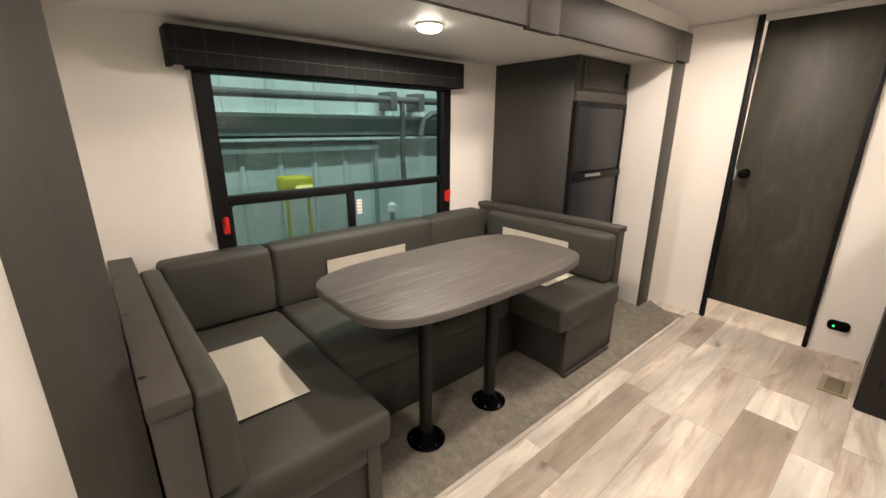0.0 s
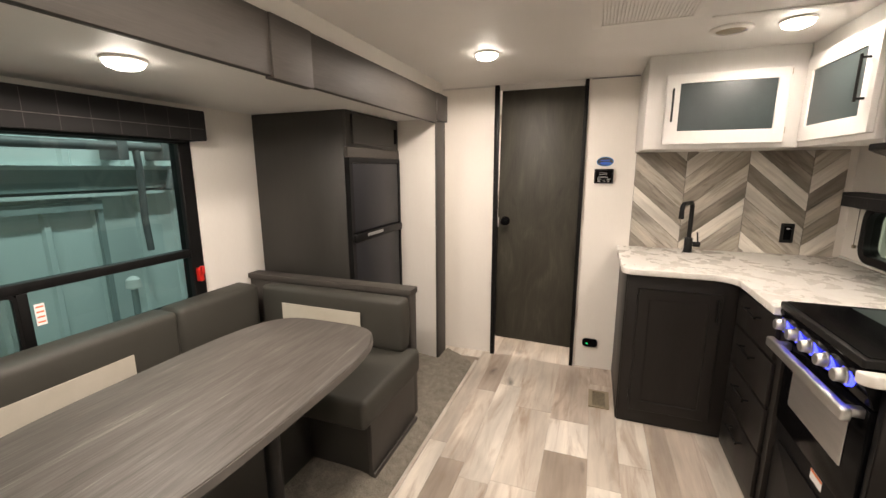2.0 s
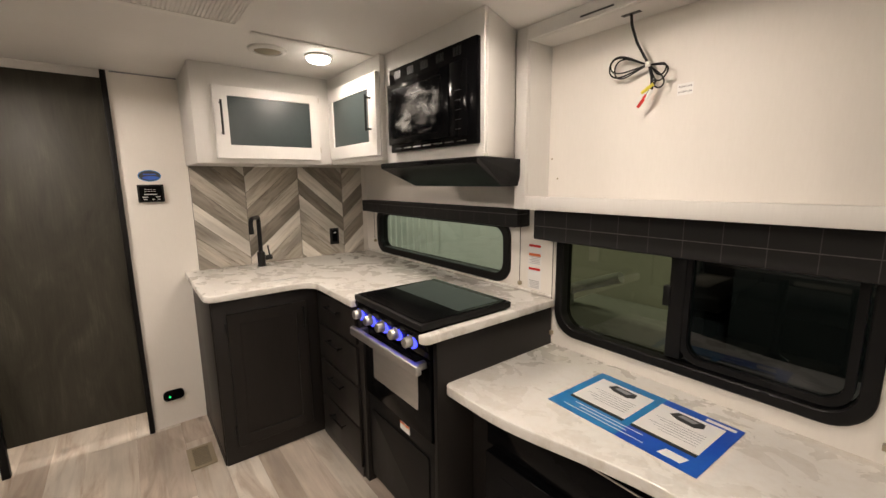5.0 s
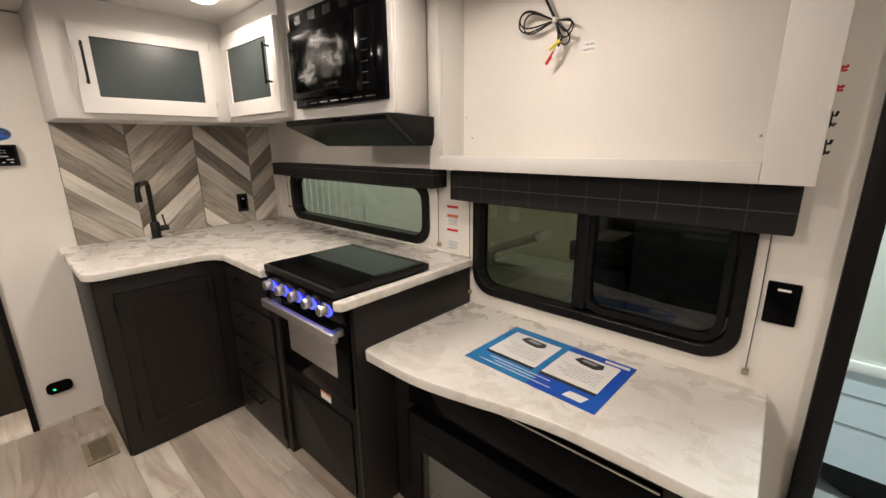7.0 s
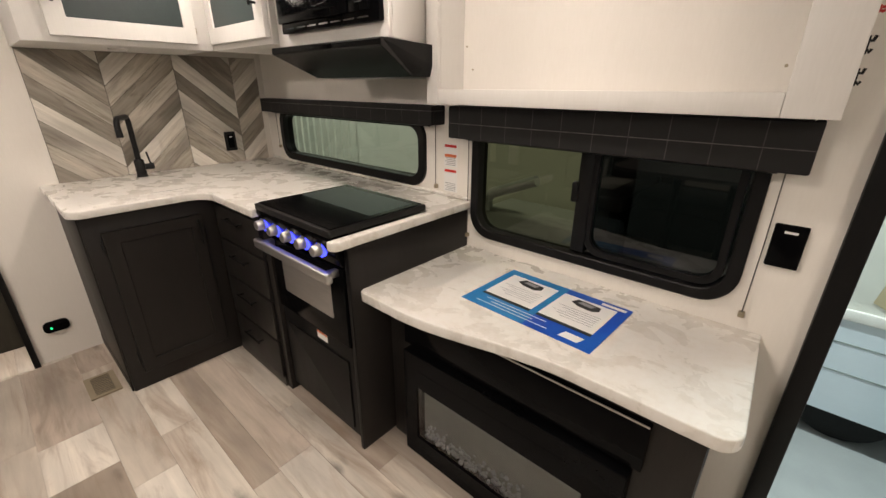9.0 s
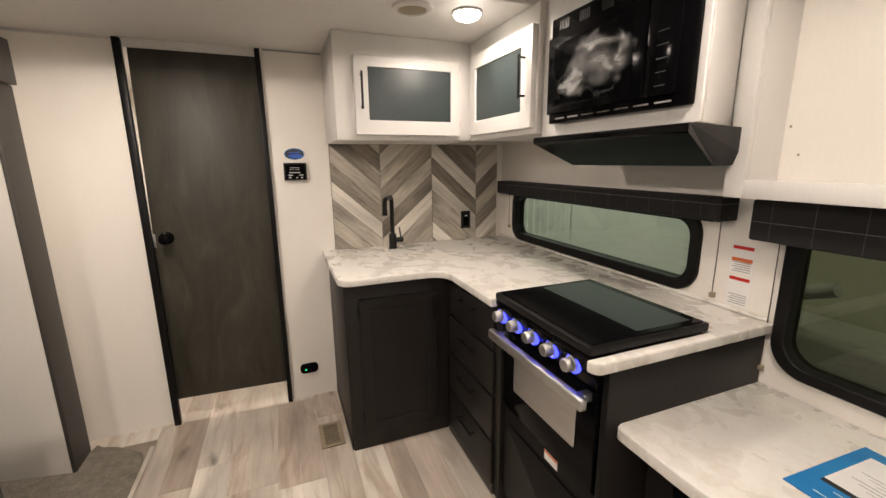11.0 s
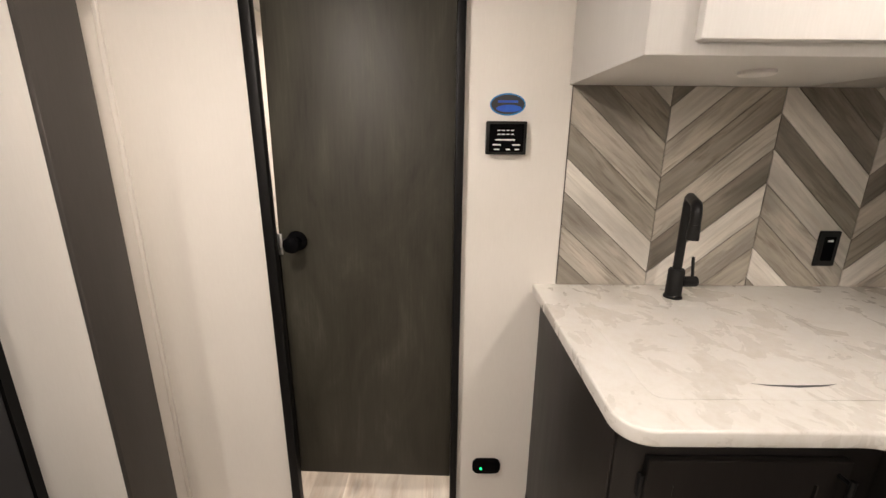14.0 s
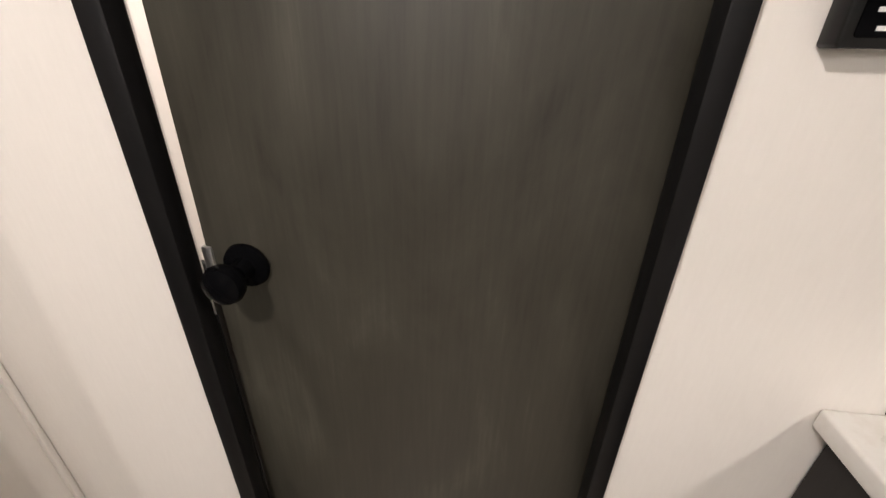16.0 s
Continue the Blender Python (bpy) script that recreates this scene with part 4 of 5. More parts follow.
WT = 0.91
wt = thing("kitchen_worktop", (3.9, 0.4, WT - 0.035), "cream marbled laminate worktop with rounded edges", "worktop")
pts = [(EW - 0.001, KW + 0.001), (EW - 0.001, 1.078)]
pts += arc(3.605 + 0.06, 1.078 - 0.06, 0.06, 90, 180)
pts += arc(3.605 - 0.09, 0.585 + 0.09, 0.09, 0, -90)
pts += [(3.142, 0.585), (3.142, 0.125), (2.628, 0.125), (2.628, 0.585)]
pts += arc(2.592 + 0.03, 0.585 - 0.03, 0.03, 90, 180, 6)
pts += [(2.592, KW + 0.001)]
bm = prism(BM(), pts, "z", WT - 0.033, WT)
bev(bm, 0.012, 3)
part("slab", bm, COUNTER, wt)
part("upstand", rbox(2.605, KW + 0.001, WT + 0.0005, EW - 0.01, KW + 0.016, WT + 0.014, 0.006), COUNTER, wt, "low back lip")
part("sink_cover", ring(BM(), rrect(3.69, 0.43, 4.125, 0.985, 0.03, 5), rrect(3.692, 0.432, 4.123, 0.983, 0.029, 5), "z", WT + 0.0003, WT + 0.0007), COUNTER, wt, "fine joint round the flush sink cover")
part("finger_slot", prism(BM(), [(3.742, 0.6), (3.734, 0.63), (3.729, 0.685), (3.734, 0.74), (3.742, 0.77), (3.738, 0.74), (3.736, 0.685), (3.738, 0.63)], "z", WT + 0.0003, WT + 0.0007), DARKINK, wt, "dark finger slot in the sink cover")

# backsplash boards: chevron
spl = thing("backsplash", (EW - 0.006, 0.46, WT), "grey and cream wood-look chevron backsplash", "backsplash")
part("backing", box(BM(), EW - 0.006, -0.07, WT, EW - 0.0005, 1.003, 1.515), GROUT, spl)


def clip_half(poly, nx, ny, c):
    out = []
    for i, p in enumerate(poly):
        q = poly[(i + 1) % len(poly)]
        a, b = nx * p[0] + ny * p[1] - c, nx * q[0] + ny * q[1] - c
        if a <= 0:
            out.append(p)
        if a * b < 0:
            s = a / (a - b)
            out.append((p[0] + s * (q[0] - p[0]), p[1] + s * (q[1] - p[1])))
    return out


def chevron():
    # side edges, slope sign, foot of the joint, slope, tones from the board -4 upwards
    cols = [(0.716, 1.003, 1, 0.716, 0.954, 0.89, "LDMMLDMDDLM"), (0.391, 0.716, -1, 0.716, 0.954, 0.885, "MDMLDMDMLDM"), (0.086, 0.391, 1, 0.086, 0.966, 0.9, "DLDMLDLDDLM"), (-0.07, 0.086, -1, 0.086, 0.966, 0.9, "MDMLDMDLMDM")]
    step, gap = 0.1008, 0.0028
    for u0, u1, s, um, foot, slope, tones in cols:
        for k in range(-4, 7):
            # a board slopes by its sign; its upright height is step
            v0 = foot + k * step
            f = lambda u: v0 + slope * (s * (u - um))
            look_of = {"L": CHEV_L, "M": CHEV_M, "D": CHEV_D}[tones[k + 4]]
            quad = [(u0 + gap / 2, f(u0) + gap / 2), (u1 - gap / 2, f(u1) + gap / 2), (u1 - gap / 2, f(u1) + step - gap / 2), (u0 + gap / 2, f(u0) + step - gap / 2)]
            q = clip_half(clip_half(quad, 0, -1, -(WT + 0.001)), 0, 1, 1.514)
            if len(q) < 3 or max(p[1] for p in q) - min(p[1] for p in q) < 0.012:
                continue
            cu, cv = sum(p[0] for p in q) / len(q), sum(p[1] for p in q) / len(q)
            ang = math.atan2(slope * s, 1.0)
            bm = BM()
            ca, sa = math.cos(-ang), math.sin(-ang)
            # board's own axes: x along the board, y across, z out of the wall
            loc = [((p[0] - cu) * ca - (p[1] - cv) * sa, (p[0] - cu) * sa + (p[1] - cv) * ca) for p in q]
            prism(bm, loc, "z", 0.0, 0.004)
            ob = new("board", mesh_of("board", bm, look_of, False))
            ob.parent = spl
            m = Matrix(((0, 0, -1, EW - 0.0062), (1, 0, 0, cu), (0, 1, 0, cv), (0, 0, 0, 1)))
            ob.matrix_basis = Matrix.Translation(-root_place(spl)) @ m @ Matrix.Rotation(ang, 4, "Z")


# base cabinets
sc = thing("base_cabinet", (4.0, 0.8, 0), "espresso sink base cabinet with panelled door", "cabinet", "kitchen base cabinets")
part("body", rbox(3.69, KW + 0.002, 0.001, EW - 0.002, 1.042, WT - 0.037, 0.002), DARK, sc)
d = part("door", bev(ring(BM(), rrect(0.6, 0.09, 0.985, 0.79, 0.002, 1), rrect(0.655, 0.145, 0.93, 0.735, 0.002, 1), "x", 3.672, 3.689), 0.002, 1), DARK, sc)
part("door_panel", box(BM(), 3.68, 0.652, 0.142, 3.6885, 0.933, 0.738), DARK, d)
pull(d, (3.672, 0.622, 0.66), (3.672, 0.622, 0.76), (-0.026, 0, 0))
for z in (0.15, 0.7):
    part("hinge", rbox(3.676, 0.986, z, 3.689, 0.994, z + 0.05, 0.001), SATINB, sc, "black hinge")
dc = thing("drawer_unit", (3.4, 0.2, 0), "espresso drawer unit with black bar pulls", "cabinet", "kitchen base cabinets")
part("body", rbox(3.15, KW + 0.002, 0.001, 3.689, 0.532, WT - 0.037, 0.002), DARK, dc)
for z0, z1 in ((0.06, 0.255), (0.27, 0.465), (0.48, 0.665), (0.68, 0.84)):
    d = part("drawer_front", rbox(3.19, 0.533, z0, 3.64, 0.549, z1, 0.003), DARK, dc)
    zc = z0 + 0.72 * (z1 - z0)
    pull(d, (3.35, 0.549, zc), (3.48, 0.549, zc), (0, 0.026, 0))
se = thing("end_panel", (2.62, 0.2, 0), "espresso end panel beside the range", "cabinet panel")
part("panel", rbox(2.61, KW + 0.002, 0.001, 2.63, 0.518, WT - 0.037, 0.002), DARK, se)
part("edge_strip", rbox(2.61, 0.5185, 0.001, 2.63, 0.522, WT - 0.037, 0.001), BLACK, se, "black edge strip")

part("toe_strip", rbox(3.19, 0.533, 0.001, 3.67, 0.541, 0.05, 0.002), GREYV, dc, "grey toe strip")
part("side_panel", rbox(3.695, 1.0425, 0.061, EW - 0.004, 1.048, WT - 0.0372, 0.001), DARK, sc)
part("toe_strip", rbox(3.7, 1.0425, 0.001, EW - 0.004, 1.05, 0.06, 0.002), DARK, sc)
# range
SX0, SX1, SY = 2.634, 3.138, 0.56
rg = thing("gas_range", (2.89, 0.3, 0), "black gas range with glass lid, blue-lit knobs", "range")
part("body", rbox(SX0, 0.13, 0.05, SX1, SY - 0.071, 0.9, 0.003), SATINB, rg)
bm = bev(prism(BM(), rrect(SX0 - 0.004, 0.127, SX1 + 0.002, SY + 0.01, 0.01, 3), "z", 0.912, 0.936), 0.004, 2)
part("cooktop_frame", bm, SATINB, rg, "black enamel top frame")
part("glass_lid", bev(prism(BM(), rrect(SX0 + 0.008, 0.138, SX1 - 0.008, SY - 0.004, 0.008, 4), "z", 0.9365, 0.9395), 0.002, 1), GLOSSB, rg, "dark glass cover lid")
part("lid_band", box(BM(), SX0 + 0.03, 0.17, 0.9397, SX1 - 0.03, 0.38, 0.94), SMOKE, rg, "clearer strip of the lid")
prof = [(SY - 0.07, 0.911), (SY + 0.006, 0.911), (SY + 0.008, 0.898), (SY - 0.03, 0.797), (SY - 0.07, 0.797)]
part("control_panel", bev(prism(BM(), prof, "x", SX0, SX1), 0.003, 1), GLOSSB, rg, "gloss black control panel")
for i in range(5):
    x = 3.108 - i * 0.099
    y = SY - 0.008
    bm = BM()
    lathe(bm, [(0.0285, -0.003), (0.0285, 0.005), (0.0275, 0.007)], (x, y, 0.854), "y", 24)
    k = part("knob", bm, BLUEL, rg, "knob base ring lit blue")
    bm = BM()
    lathe(bm, [(0.0235, 0.0072), (0.0235, 0.012), (0.02, 0.014), (0.019, 0.034), (0.017, 0.037), (0.001, 0.0375)], (x, y, 0.854), "y", 24)
    part("knob_cap", bm, STEEL, k, "chrome knob cap")
OY = SY - 0.03
od = part("oven_door", rbox(SX0 + 0.004, OY - 0.034, 0.475, SX1 - 0.004, OY, 0.79, 0.005), GLOSSB, rg, "gloss black oven door")
part("oven_window", bev(prism(BM(), rrect(2.715, 0.572, 3.055, 0.725, 0.008, 3), "y", OY + 0.0005, OY + 0.003), 0.001, 1), STEEL, od, "mirrored oven window")
bm = rbox(SX0 - 0.006, OY + 0.04, 0.758, SX1 + 0.006, OY + 0.066, 0.796, 0.008, 3)
part("oven_handle", bm, STEEL, od, "brushed steel towel-bar handle")
for x in (SX0 + 0.02, SX1 - 0.045):
    part("handle_bracket", rbox(x, OY + 0.0005, 0.762, x + 0.025, OY + 0.041, 0.788, 0.003), STEEL, od)
part("lower_frame", rbox(SX0, OY - 0.034, 0.05, SX1, OY - 0.012, 0.47, 0.003), BLACK, rg, "black lower surround")
part("lower_panel", bev(prism(BM(), rrect(SX0 + 0.03, 0.075, SX1 - 0.03, 0.4, 0.012, 4), "y", OY - 0.0118, OY - 0.004), 0.003, 2), BLACK, rg, "black lower storage panel")
sl = part("rating_label", box(BM(), 2.80, OY - 0.0115, 0.42, 2.87, OY - 0.0108, 0.455), PAPERW, rg, "small white and orange rating label")
part("label_band", box(BM(), 2.80, OY - 0.0107, 0.446, 2.87, OY - 0.0102, 0.455), ORANGE, sl)

# low counter with electric fireplace
LT = 0.707
lc = thing("low_worktop", (2.1, 0.2, LT - 0.036), "cream marbled low counter with curved front edge", "worktop")
pts = [(2.609, KW + 0.001), (2.609, 0.47)]
pts += arc(2.609 - 0.02, 0.47, 0.02, 0, 90, 4)
for i in range(13):
    s = i / 12
    pts.append((2.42 - 0.55 * s, 0.49 - 0.092 * (3 * s * s - 2 * s ** 3)))
pts += arc(1.52 + 0.05, 0.398 - 0.05, 0.05, 90, 180)
pts += [(1.541, KW + 0.001)]
bm = prism(BM(), pts, "z", LT - 0.036, LT)
bev(bm, 0.012, 3)
part("slab", bm, COUNTER, lc)
lb = thing("low_cabinet", (2.1, 0.1, 0), "espresso low cabinet holding the fireplace", "cabinet")
part("body", rbox(1.572, KW + 0.002, 0.001, 2.601, 0.36, LT - 0.037, 0.002), DARK, lb)
fp = thing("electric_fireplace", (2.1, 0.37, 0.02), "gloss black electric fireplace with crystal bed", "fireplace")
part("upper_panel", rbox(1.68, 0.361, 0.5, 2.5, 0.385, 0.638, 0.003), GLOSSB, fp, "gloss black upper fascia")
part("bright_edge", box(BM(), 1.682, 0.3845, 0.6385, 2.498, 0.388, 0.6425), STEEL, fp, "thin bright edge")
part("surround", bev(ring(BM(), rrect(1.7, 0.015, 2.49, 0.482, 0.004, 2), rrect(1.8, 0.11, 2.424, 0.342, 0.004, 2), "y", 0.361, 0.404), 0.003, 1), GLOSSB, fp, "gloss black surround")
part("air_slot", box(BM(), 1.82, 0.4045, 0.405, 2.42, 0.4055, 0.42), GLOSSB, fp, "dark air slot")
# pale colour stands for the floor's reflection in the front glass
part("firebox", box(BM(), 1.79, 0.3612, 0.1, 2.43, 0.364, 0.35), surface("firebox_back_reflection", [(0.3, (0.5, 0.5, 0.47)), (0.7, (0.62, 0.62, 0.58))], rough=0.4), fp, "firebox back, pale grey for the floor reflected in the glass")
part("front_glass", pane_sheet(1.795, 0.105, 2.428, 0.347, 0.398, 1), pane_glass("fire_glass", (0.65, 0.67, 0.66), 0.03, 1.6), fp, "clear front glass")
bm = BM()
rnd = random.Random(5)
for i in range(260):
    c = Vector((rnd.uniform(1.795, 2.415), rnd.uniform(0.369, 0.39), 0.114 + abs(rnd.gauss(0, 0.026))))
    bmesh.ops.create_icosphere(bm, subdivisions=1, radius=rnd.uniform(0.005, 0.011), matrix=Matrix.Translation(c) @ Euler((rnd.random() * 6, rnd.random() * 6, 0)).to_matrix().to_4x4() @ Matrix.Diagonal((1, 0.8, 0.7, 1)))
cr = part("crystals", bm, surface("crystal_bits", [(0.3, (0.7, 0.72, 0.78)), (0.7, (0.88, 0.89, 0.93))], (60, 60, 60), rough=0.1, spec=0.9, bump=0.0), fp, "bed of small clear crystals")
tagged(cr, kind="stuff")

# leaflet on the low counter
lf = thing("leaflet", (2.08, 0.14, LT), "blue and white printed product leaflet lying on the counter", "leaflet")
LZ = LT + 0.0008
part("sheet", box(BM(), 1.85, 0.0, LZ, 2.315, 0.285, LZ + 0.0012), BLUE, lf)
part("blue_band", box(BM(), 2.07, 0.0, LZ + 0.0013, 2.315, 0.285, LZ + 0.0015), CYANP, lf)
for x0, x1 in ((1.885, 2.07), (2.095, 2.285)):
    part("white_block", box(BM(), x0, 0.035, LZ + 0.0016, x1, 0.2, LZ + 0.0019), PAPERW, lf)
    part("caption_bar", box(BM(), x0, 0.2, LZ + 0.0016, x1, 0.214, LZ + 0.0019), DARKINK, lf)
    xm = (x0 + x1) / 2
    part("picture", prism(BM(), [(xm - 0.045, 0.05), (xm + 0.035, 0.045), (xm + 0.05, 0.07), (xm + 0.02, 0.085), (xm - 0.03, 0.09), (xm - 0.05, 0.075)], "z", LZ + 0.002, LZ + 0.0022), DARKINK, lf)
    part("picture_detail", prism(BM(), [(xm - 0.03, 0.056), (xm + 0.02, 0.052), (xm + 0.028, 0.066), (xm - 0.02, 0.072)], "z", LZ + 0.0023, LZ + 0.0024), GREYINK, lf)
    for i in range(6):
        part("text_bar", box(BM(), x0 + 0.02, 0.108 + i * 0.012, LZ + 0.002, x1 - 0.02 - 0.02 * (i % 3), 0.1098 + i * 0.012, LZ + 0.0022), GREYINK, lf)
for i, (a, b) in enumerate(((2.02, 2.25), (2.06, 2.22), (2.0, 2.27))):
    part("text_bar", box(BM(), a, 0.228 + i * 0.015, LZ + 0.0016, b, 0.231 + i * 0.015, LZ + 0.0019), PAPERW, lf)
part("logo_shape", prism(BM(), [(1.89, 0.235), (1.95, 0.235), (1.96, 0.265), (1.9, 0.265)], "z", LZ + 0.0016, LZ + 0.0019), PAPERW, lf)
part("logo_shape", box(BM(), 1.865, 0.012, LZ + 0.0016, 1.945, 0.026, LZ + 0.0019), PAPERW, lf)

lf.location = (2.085, 0.143, LT)
lf.rotation_euler = (0, 0, radians(-2.4))
lf.scale = (0.968, 1.06, 1)

# warning notices, switch plate, outlets
nt_ = thing("safety_notice", (2.71, KW + 0.001, 0.93), "white safety notice with orange and red headings", "notice")
for z0, z1, mt in ((1.04, 1.135, ORANGE), (0.93, 1.03, REDP)):
    s = part("notice_sheet", box(BM(), 2.675, KW + 0.0005, z0, 2.75, KW + 0.0012, z1), PAPERW, nt_)
    part("heading", box(BM(), 2.68, KW + 0.0014, z1 - 0.014, 2.745, KW + 0.002, z1 - 0.003), REDP, s)
    if mt is ORANGE:
        part("heading", box(BM(), 2.68, KW + 0.0014, z1 - 0.055, 2.745, KW + 0.002, z1 - 0.043), mt, s)
    for i in range(5):
        part("text_bar", box(BM(), 2.684, KW + 0.0014, z0 + 0.006 + i * 0.0075, 2.741 - 0.008 * (i % 2), KW + 0.0019, z0 + 0.0085 + i * 0.0075), GREYINK, s)
sw = thing("switch_plate", (1.55, KW, 0.975), "black square switch plate on the wall", "switch plate")
part("plate", bev(prism(BM(), rrect(1.517, 0.918, 1.588, 1.035, 0.004, 3), "y", KW + 0.0005, KW + 0.011), 0.003, 2), GLOSSB, sw)
part("indicator", box(BM(), 1.537, KW + 0.0112, 1.012, 1.565, KW + 0.012, 1.018), PAPERW, sw, "small white label")
ol = thing("wall_outlet", (EW, 0.16, 1.04), "black electrical outlet on the backsplash", "outlet")
part("plate", bev(prism(BM(), rrect(0.128, 0.982, 0.194, 1.096, 0.004, 3), "x", EW - 0.018, EW - 0.0105), 0.003, 2), SATINB, ol)
part("socket_face", bev(prism(BM(), rrect(0.142, 1.0, 0.178, 1.078, 0.004, 3), "x", EW - 0.0205, EW - 0.0182), 0.001, 1), GLOSSB, ol)
part("test_button", box(BM(), EW - 0.0215, 0.152, 1.062, EW - 0.0207, 0.168, 1.068), PAPERW, ol)
gd = thing("gas_detector", (EW, 1.2, 0.19), "black oval gas detector with green light", "gas detector")
part("case", bev(prism(BM(), rrect(1.152, 0.16, 1.256, 0.222, 0.024, 6), "x", EW - 0.016, EW - 0.0008), 0.004, 2), GLOSSB, gd)
bm = BM()
lathe(bm, [(0.0045, 0), (0.0045, -0.0015), (0.001, -0.002)], (EW - 0.0162, 1.225, 0.186), "x", 12)
part("status_light", bm, GREENL, gd, "green status light")
ctl = thing("wall_control", (EW, 1.19, 1.37), "black wall control panel with small white print", "control panel")
part("case", bev(prism(BM(), rrect(1.131, 1.32, 1.249, 1.414, 0.003, 2), "x", EW - 0.026, EW - 0.0008), 0.005, 2), SATINB, ctl)
part("face", bev(prism(BM(), rrect(1.14, 1.328, 1.24, 1.406, 0.003, 2), "x", EW - 0.0275, EW - 0.0262), 0.001, 1), GLOSSB, ctl)
for r in range(2):
    for c in range(4):
        part("key", box(BM(), EW - 0.0285, 1.17 + c * 0.013, 1.376 + r * 0.011, EW - 0.0277, 1.178 + c * 0.013, 1.3785 + r * 0.011), PAPERW, ctl)
for a, b, z in ((1.165, 1.222, 1.36), (1.15, 1.172, 1.346), (1.205, 1.23, 1.346), (1.152, 1.164, 1.333), (1.178, 1.19, 1.333), (1.21, 1.226, 1.333)):
    part("print_bar", box(BM(), EW - 0.0285, a, z, EW - 0.0277, b, z + 0.0035), PAPERW, ctl)
og = thing("oval_sticker", (EW, 1.187, 1.461), "blue and black oval sticker on the wall", "sticker")


def oval(cy, cz, a, b, x0, x1):
    return prism(BM(), [(cy + a * math.cos(2 * math.pi * i / 40), cz + b * math.sin(2 * math.pi * i / 40)) for i in range(40)], "x", x0, x1)


part("rim", oval(1.187, 1.461, 0.052, 0.031, EW - 0.0014, EW - 0.0005), CYANP, og)
part("field", oval(1.187, 1.461, 0.048, 0.027, EW - 0.002, EW - 0.0015), DARKINK, og)
part("blue_swoosh", oval(1.183, 1.45, 0.037, 0.01, EW - 0.0026, EW - 0.0021), BLUE, og)
part("wordmark_bar", box(BM(), EW - 0.0026, 1.158, 1.466, EW - 0.0021, 1.216, 1.472), BLUE, og)

# faucet
fc = thing("faucet", (4.19, 0.68, WT), "matt black gooseneck faucet with side lever", "faucet")
fx, fy = 4.19, 0.68
bm = BM()
lathe(bm, [(0.026, 0.0005), (0.026, 0.006), (0.0225, 0.01), (0.0225, 0.085), (0.019, 0.09)], (fx, fy, WT), "z", 24)
part("base", bm, SATINB, fc)
bm = BM()
R, reach = 0.035, 0.2
ux, uy = -0.905, 0.425           # the way the spout points
zt = WT + 0.27
arch = [(0, WT + 0.08), (0, WT + 0.16), (0, zt)]
arch += [(R - R * math.cos(radians(a)), zt + R * math.sin(radians(a))) for a in range(15, 91, 15)]
arch += [(reach - R + R * math.sin(radians(a)), zt + R * math.cos(radians(a))) for a in range(0, 91, 15)]
arch += [(reach, zt - 0.012)]
tube(bm, [(fx + ux * d, fy + uy * d, z) for d, z in arch], 0.0125, 14)
part("spout", bm, SATINB, fc)
bm = BM()
cyl(bm, (fx + ux * reach, fy + uy * reach, zt - 0.01), (fx + ux * reach, fy + uy * reach, zt - 0.048), 0.0132, 0.0148, n=18)
part("spray_head", bm, SATINB, fc)
bm = BM()
cyl(bm, (fx, fy - 0.02, WT + 0.05), (fx, fy - 0.062, WT + 0.05), 0.0155, n=18)
lv = part("lever_hub", bm, SATINB, fc)
bm = BM()
tube(bm, [(fx, fy - 0.05, WT + 0.062), (fx, fy - 0.045, WT + 0.1), (fx, fy - 0.042, WT + 0.125)], 0.0045, 8)
part("lever", bm, SATINB, lv)

# floor register
rgx = thing("floor_register", (3.87, 1.13, 0.004), "tan metal floor heating register", "floor register")
bm = ring(BM(), rrect(3.765, 1.075, 3.965, 1.195, 0.004, 2), rrect(3.785, 1.098, 3.945, 1.172, 0.003, 2), "z", 0.001, 0.008)
part("register_frame", bm, VENTM, rgx)
# dark sheet puts the duct's shade under the slats
part("duct_shadow", box(BM(), 3.784, 1.097, 0.0012, 3.946, 1.173, 0.002), DARKINK, rgx, "dark sheet for the shade in the duct behind the slats")
for i in range(10):
    x = 3.795 + i * 0.0155
    part("slat", box(BM(), x, 1.098, 0.003, x + 0.006, 1.172, 0.0065), VENTM, rgx)
chevron()

# ---- slide-out: fridge and its cabinet ----
FX0, FX1, FY = 3.385, 4.034, 2.565
fcab = thing("fridge_cabinet", (3.64, 2.9, SF), "tall dark grey cabinet round the fridge", "cabinet")
part("body", rbox(FX0, FY + 0.02, SF + 0.001, FX1, SB - 0.001, SC - 0.001, 0.003), CHAR, fcab)
part("top_panel", rbox(FX0, FY, 1.545, FX1, FY + 0.0195, SC - 0.001, 0.003), CHAR, fcab)
part("top_trim", rbox(FX0, FY - 0.006, 1.485, FX1, FY + 0.0195, 1.544, 0.003), GREYW, fcab, "grey trim strip")
cd = part("cabinet_door", rbox(FX0 + 0.05, FY - 0.016, 1.56, FX1 - 0.09, FY - 0.0005, SC - 0.02, 0.003), CHAR, fcab, "low dark grey cabinet door above the fridge")
part("catch", rbox(FX1 - 0.075, FY - 0.02, 1.585, FX1 - 0.05, FY - 0.0005, 1.68, 0.003), BLACK, fcab, "black door catch")
part("lip", rbox(FX0 + 0.05, FY - 0.0175, 1.5605, FX1 - 0.09, FY - 0.0162, 1.572, 0.0005), GREYV, cd)
fr = thing("fridge", (3.64, 2.6, SF), "dark grey two-door camper fridge", "fridge")
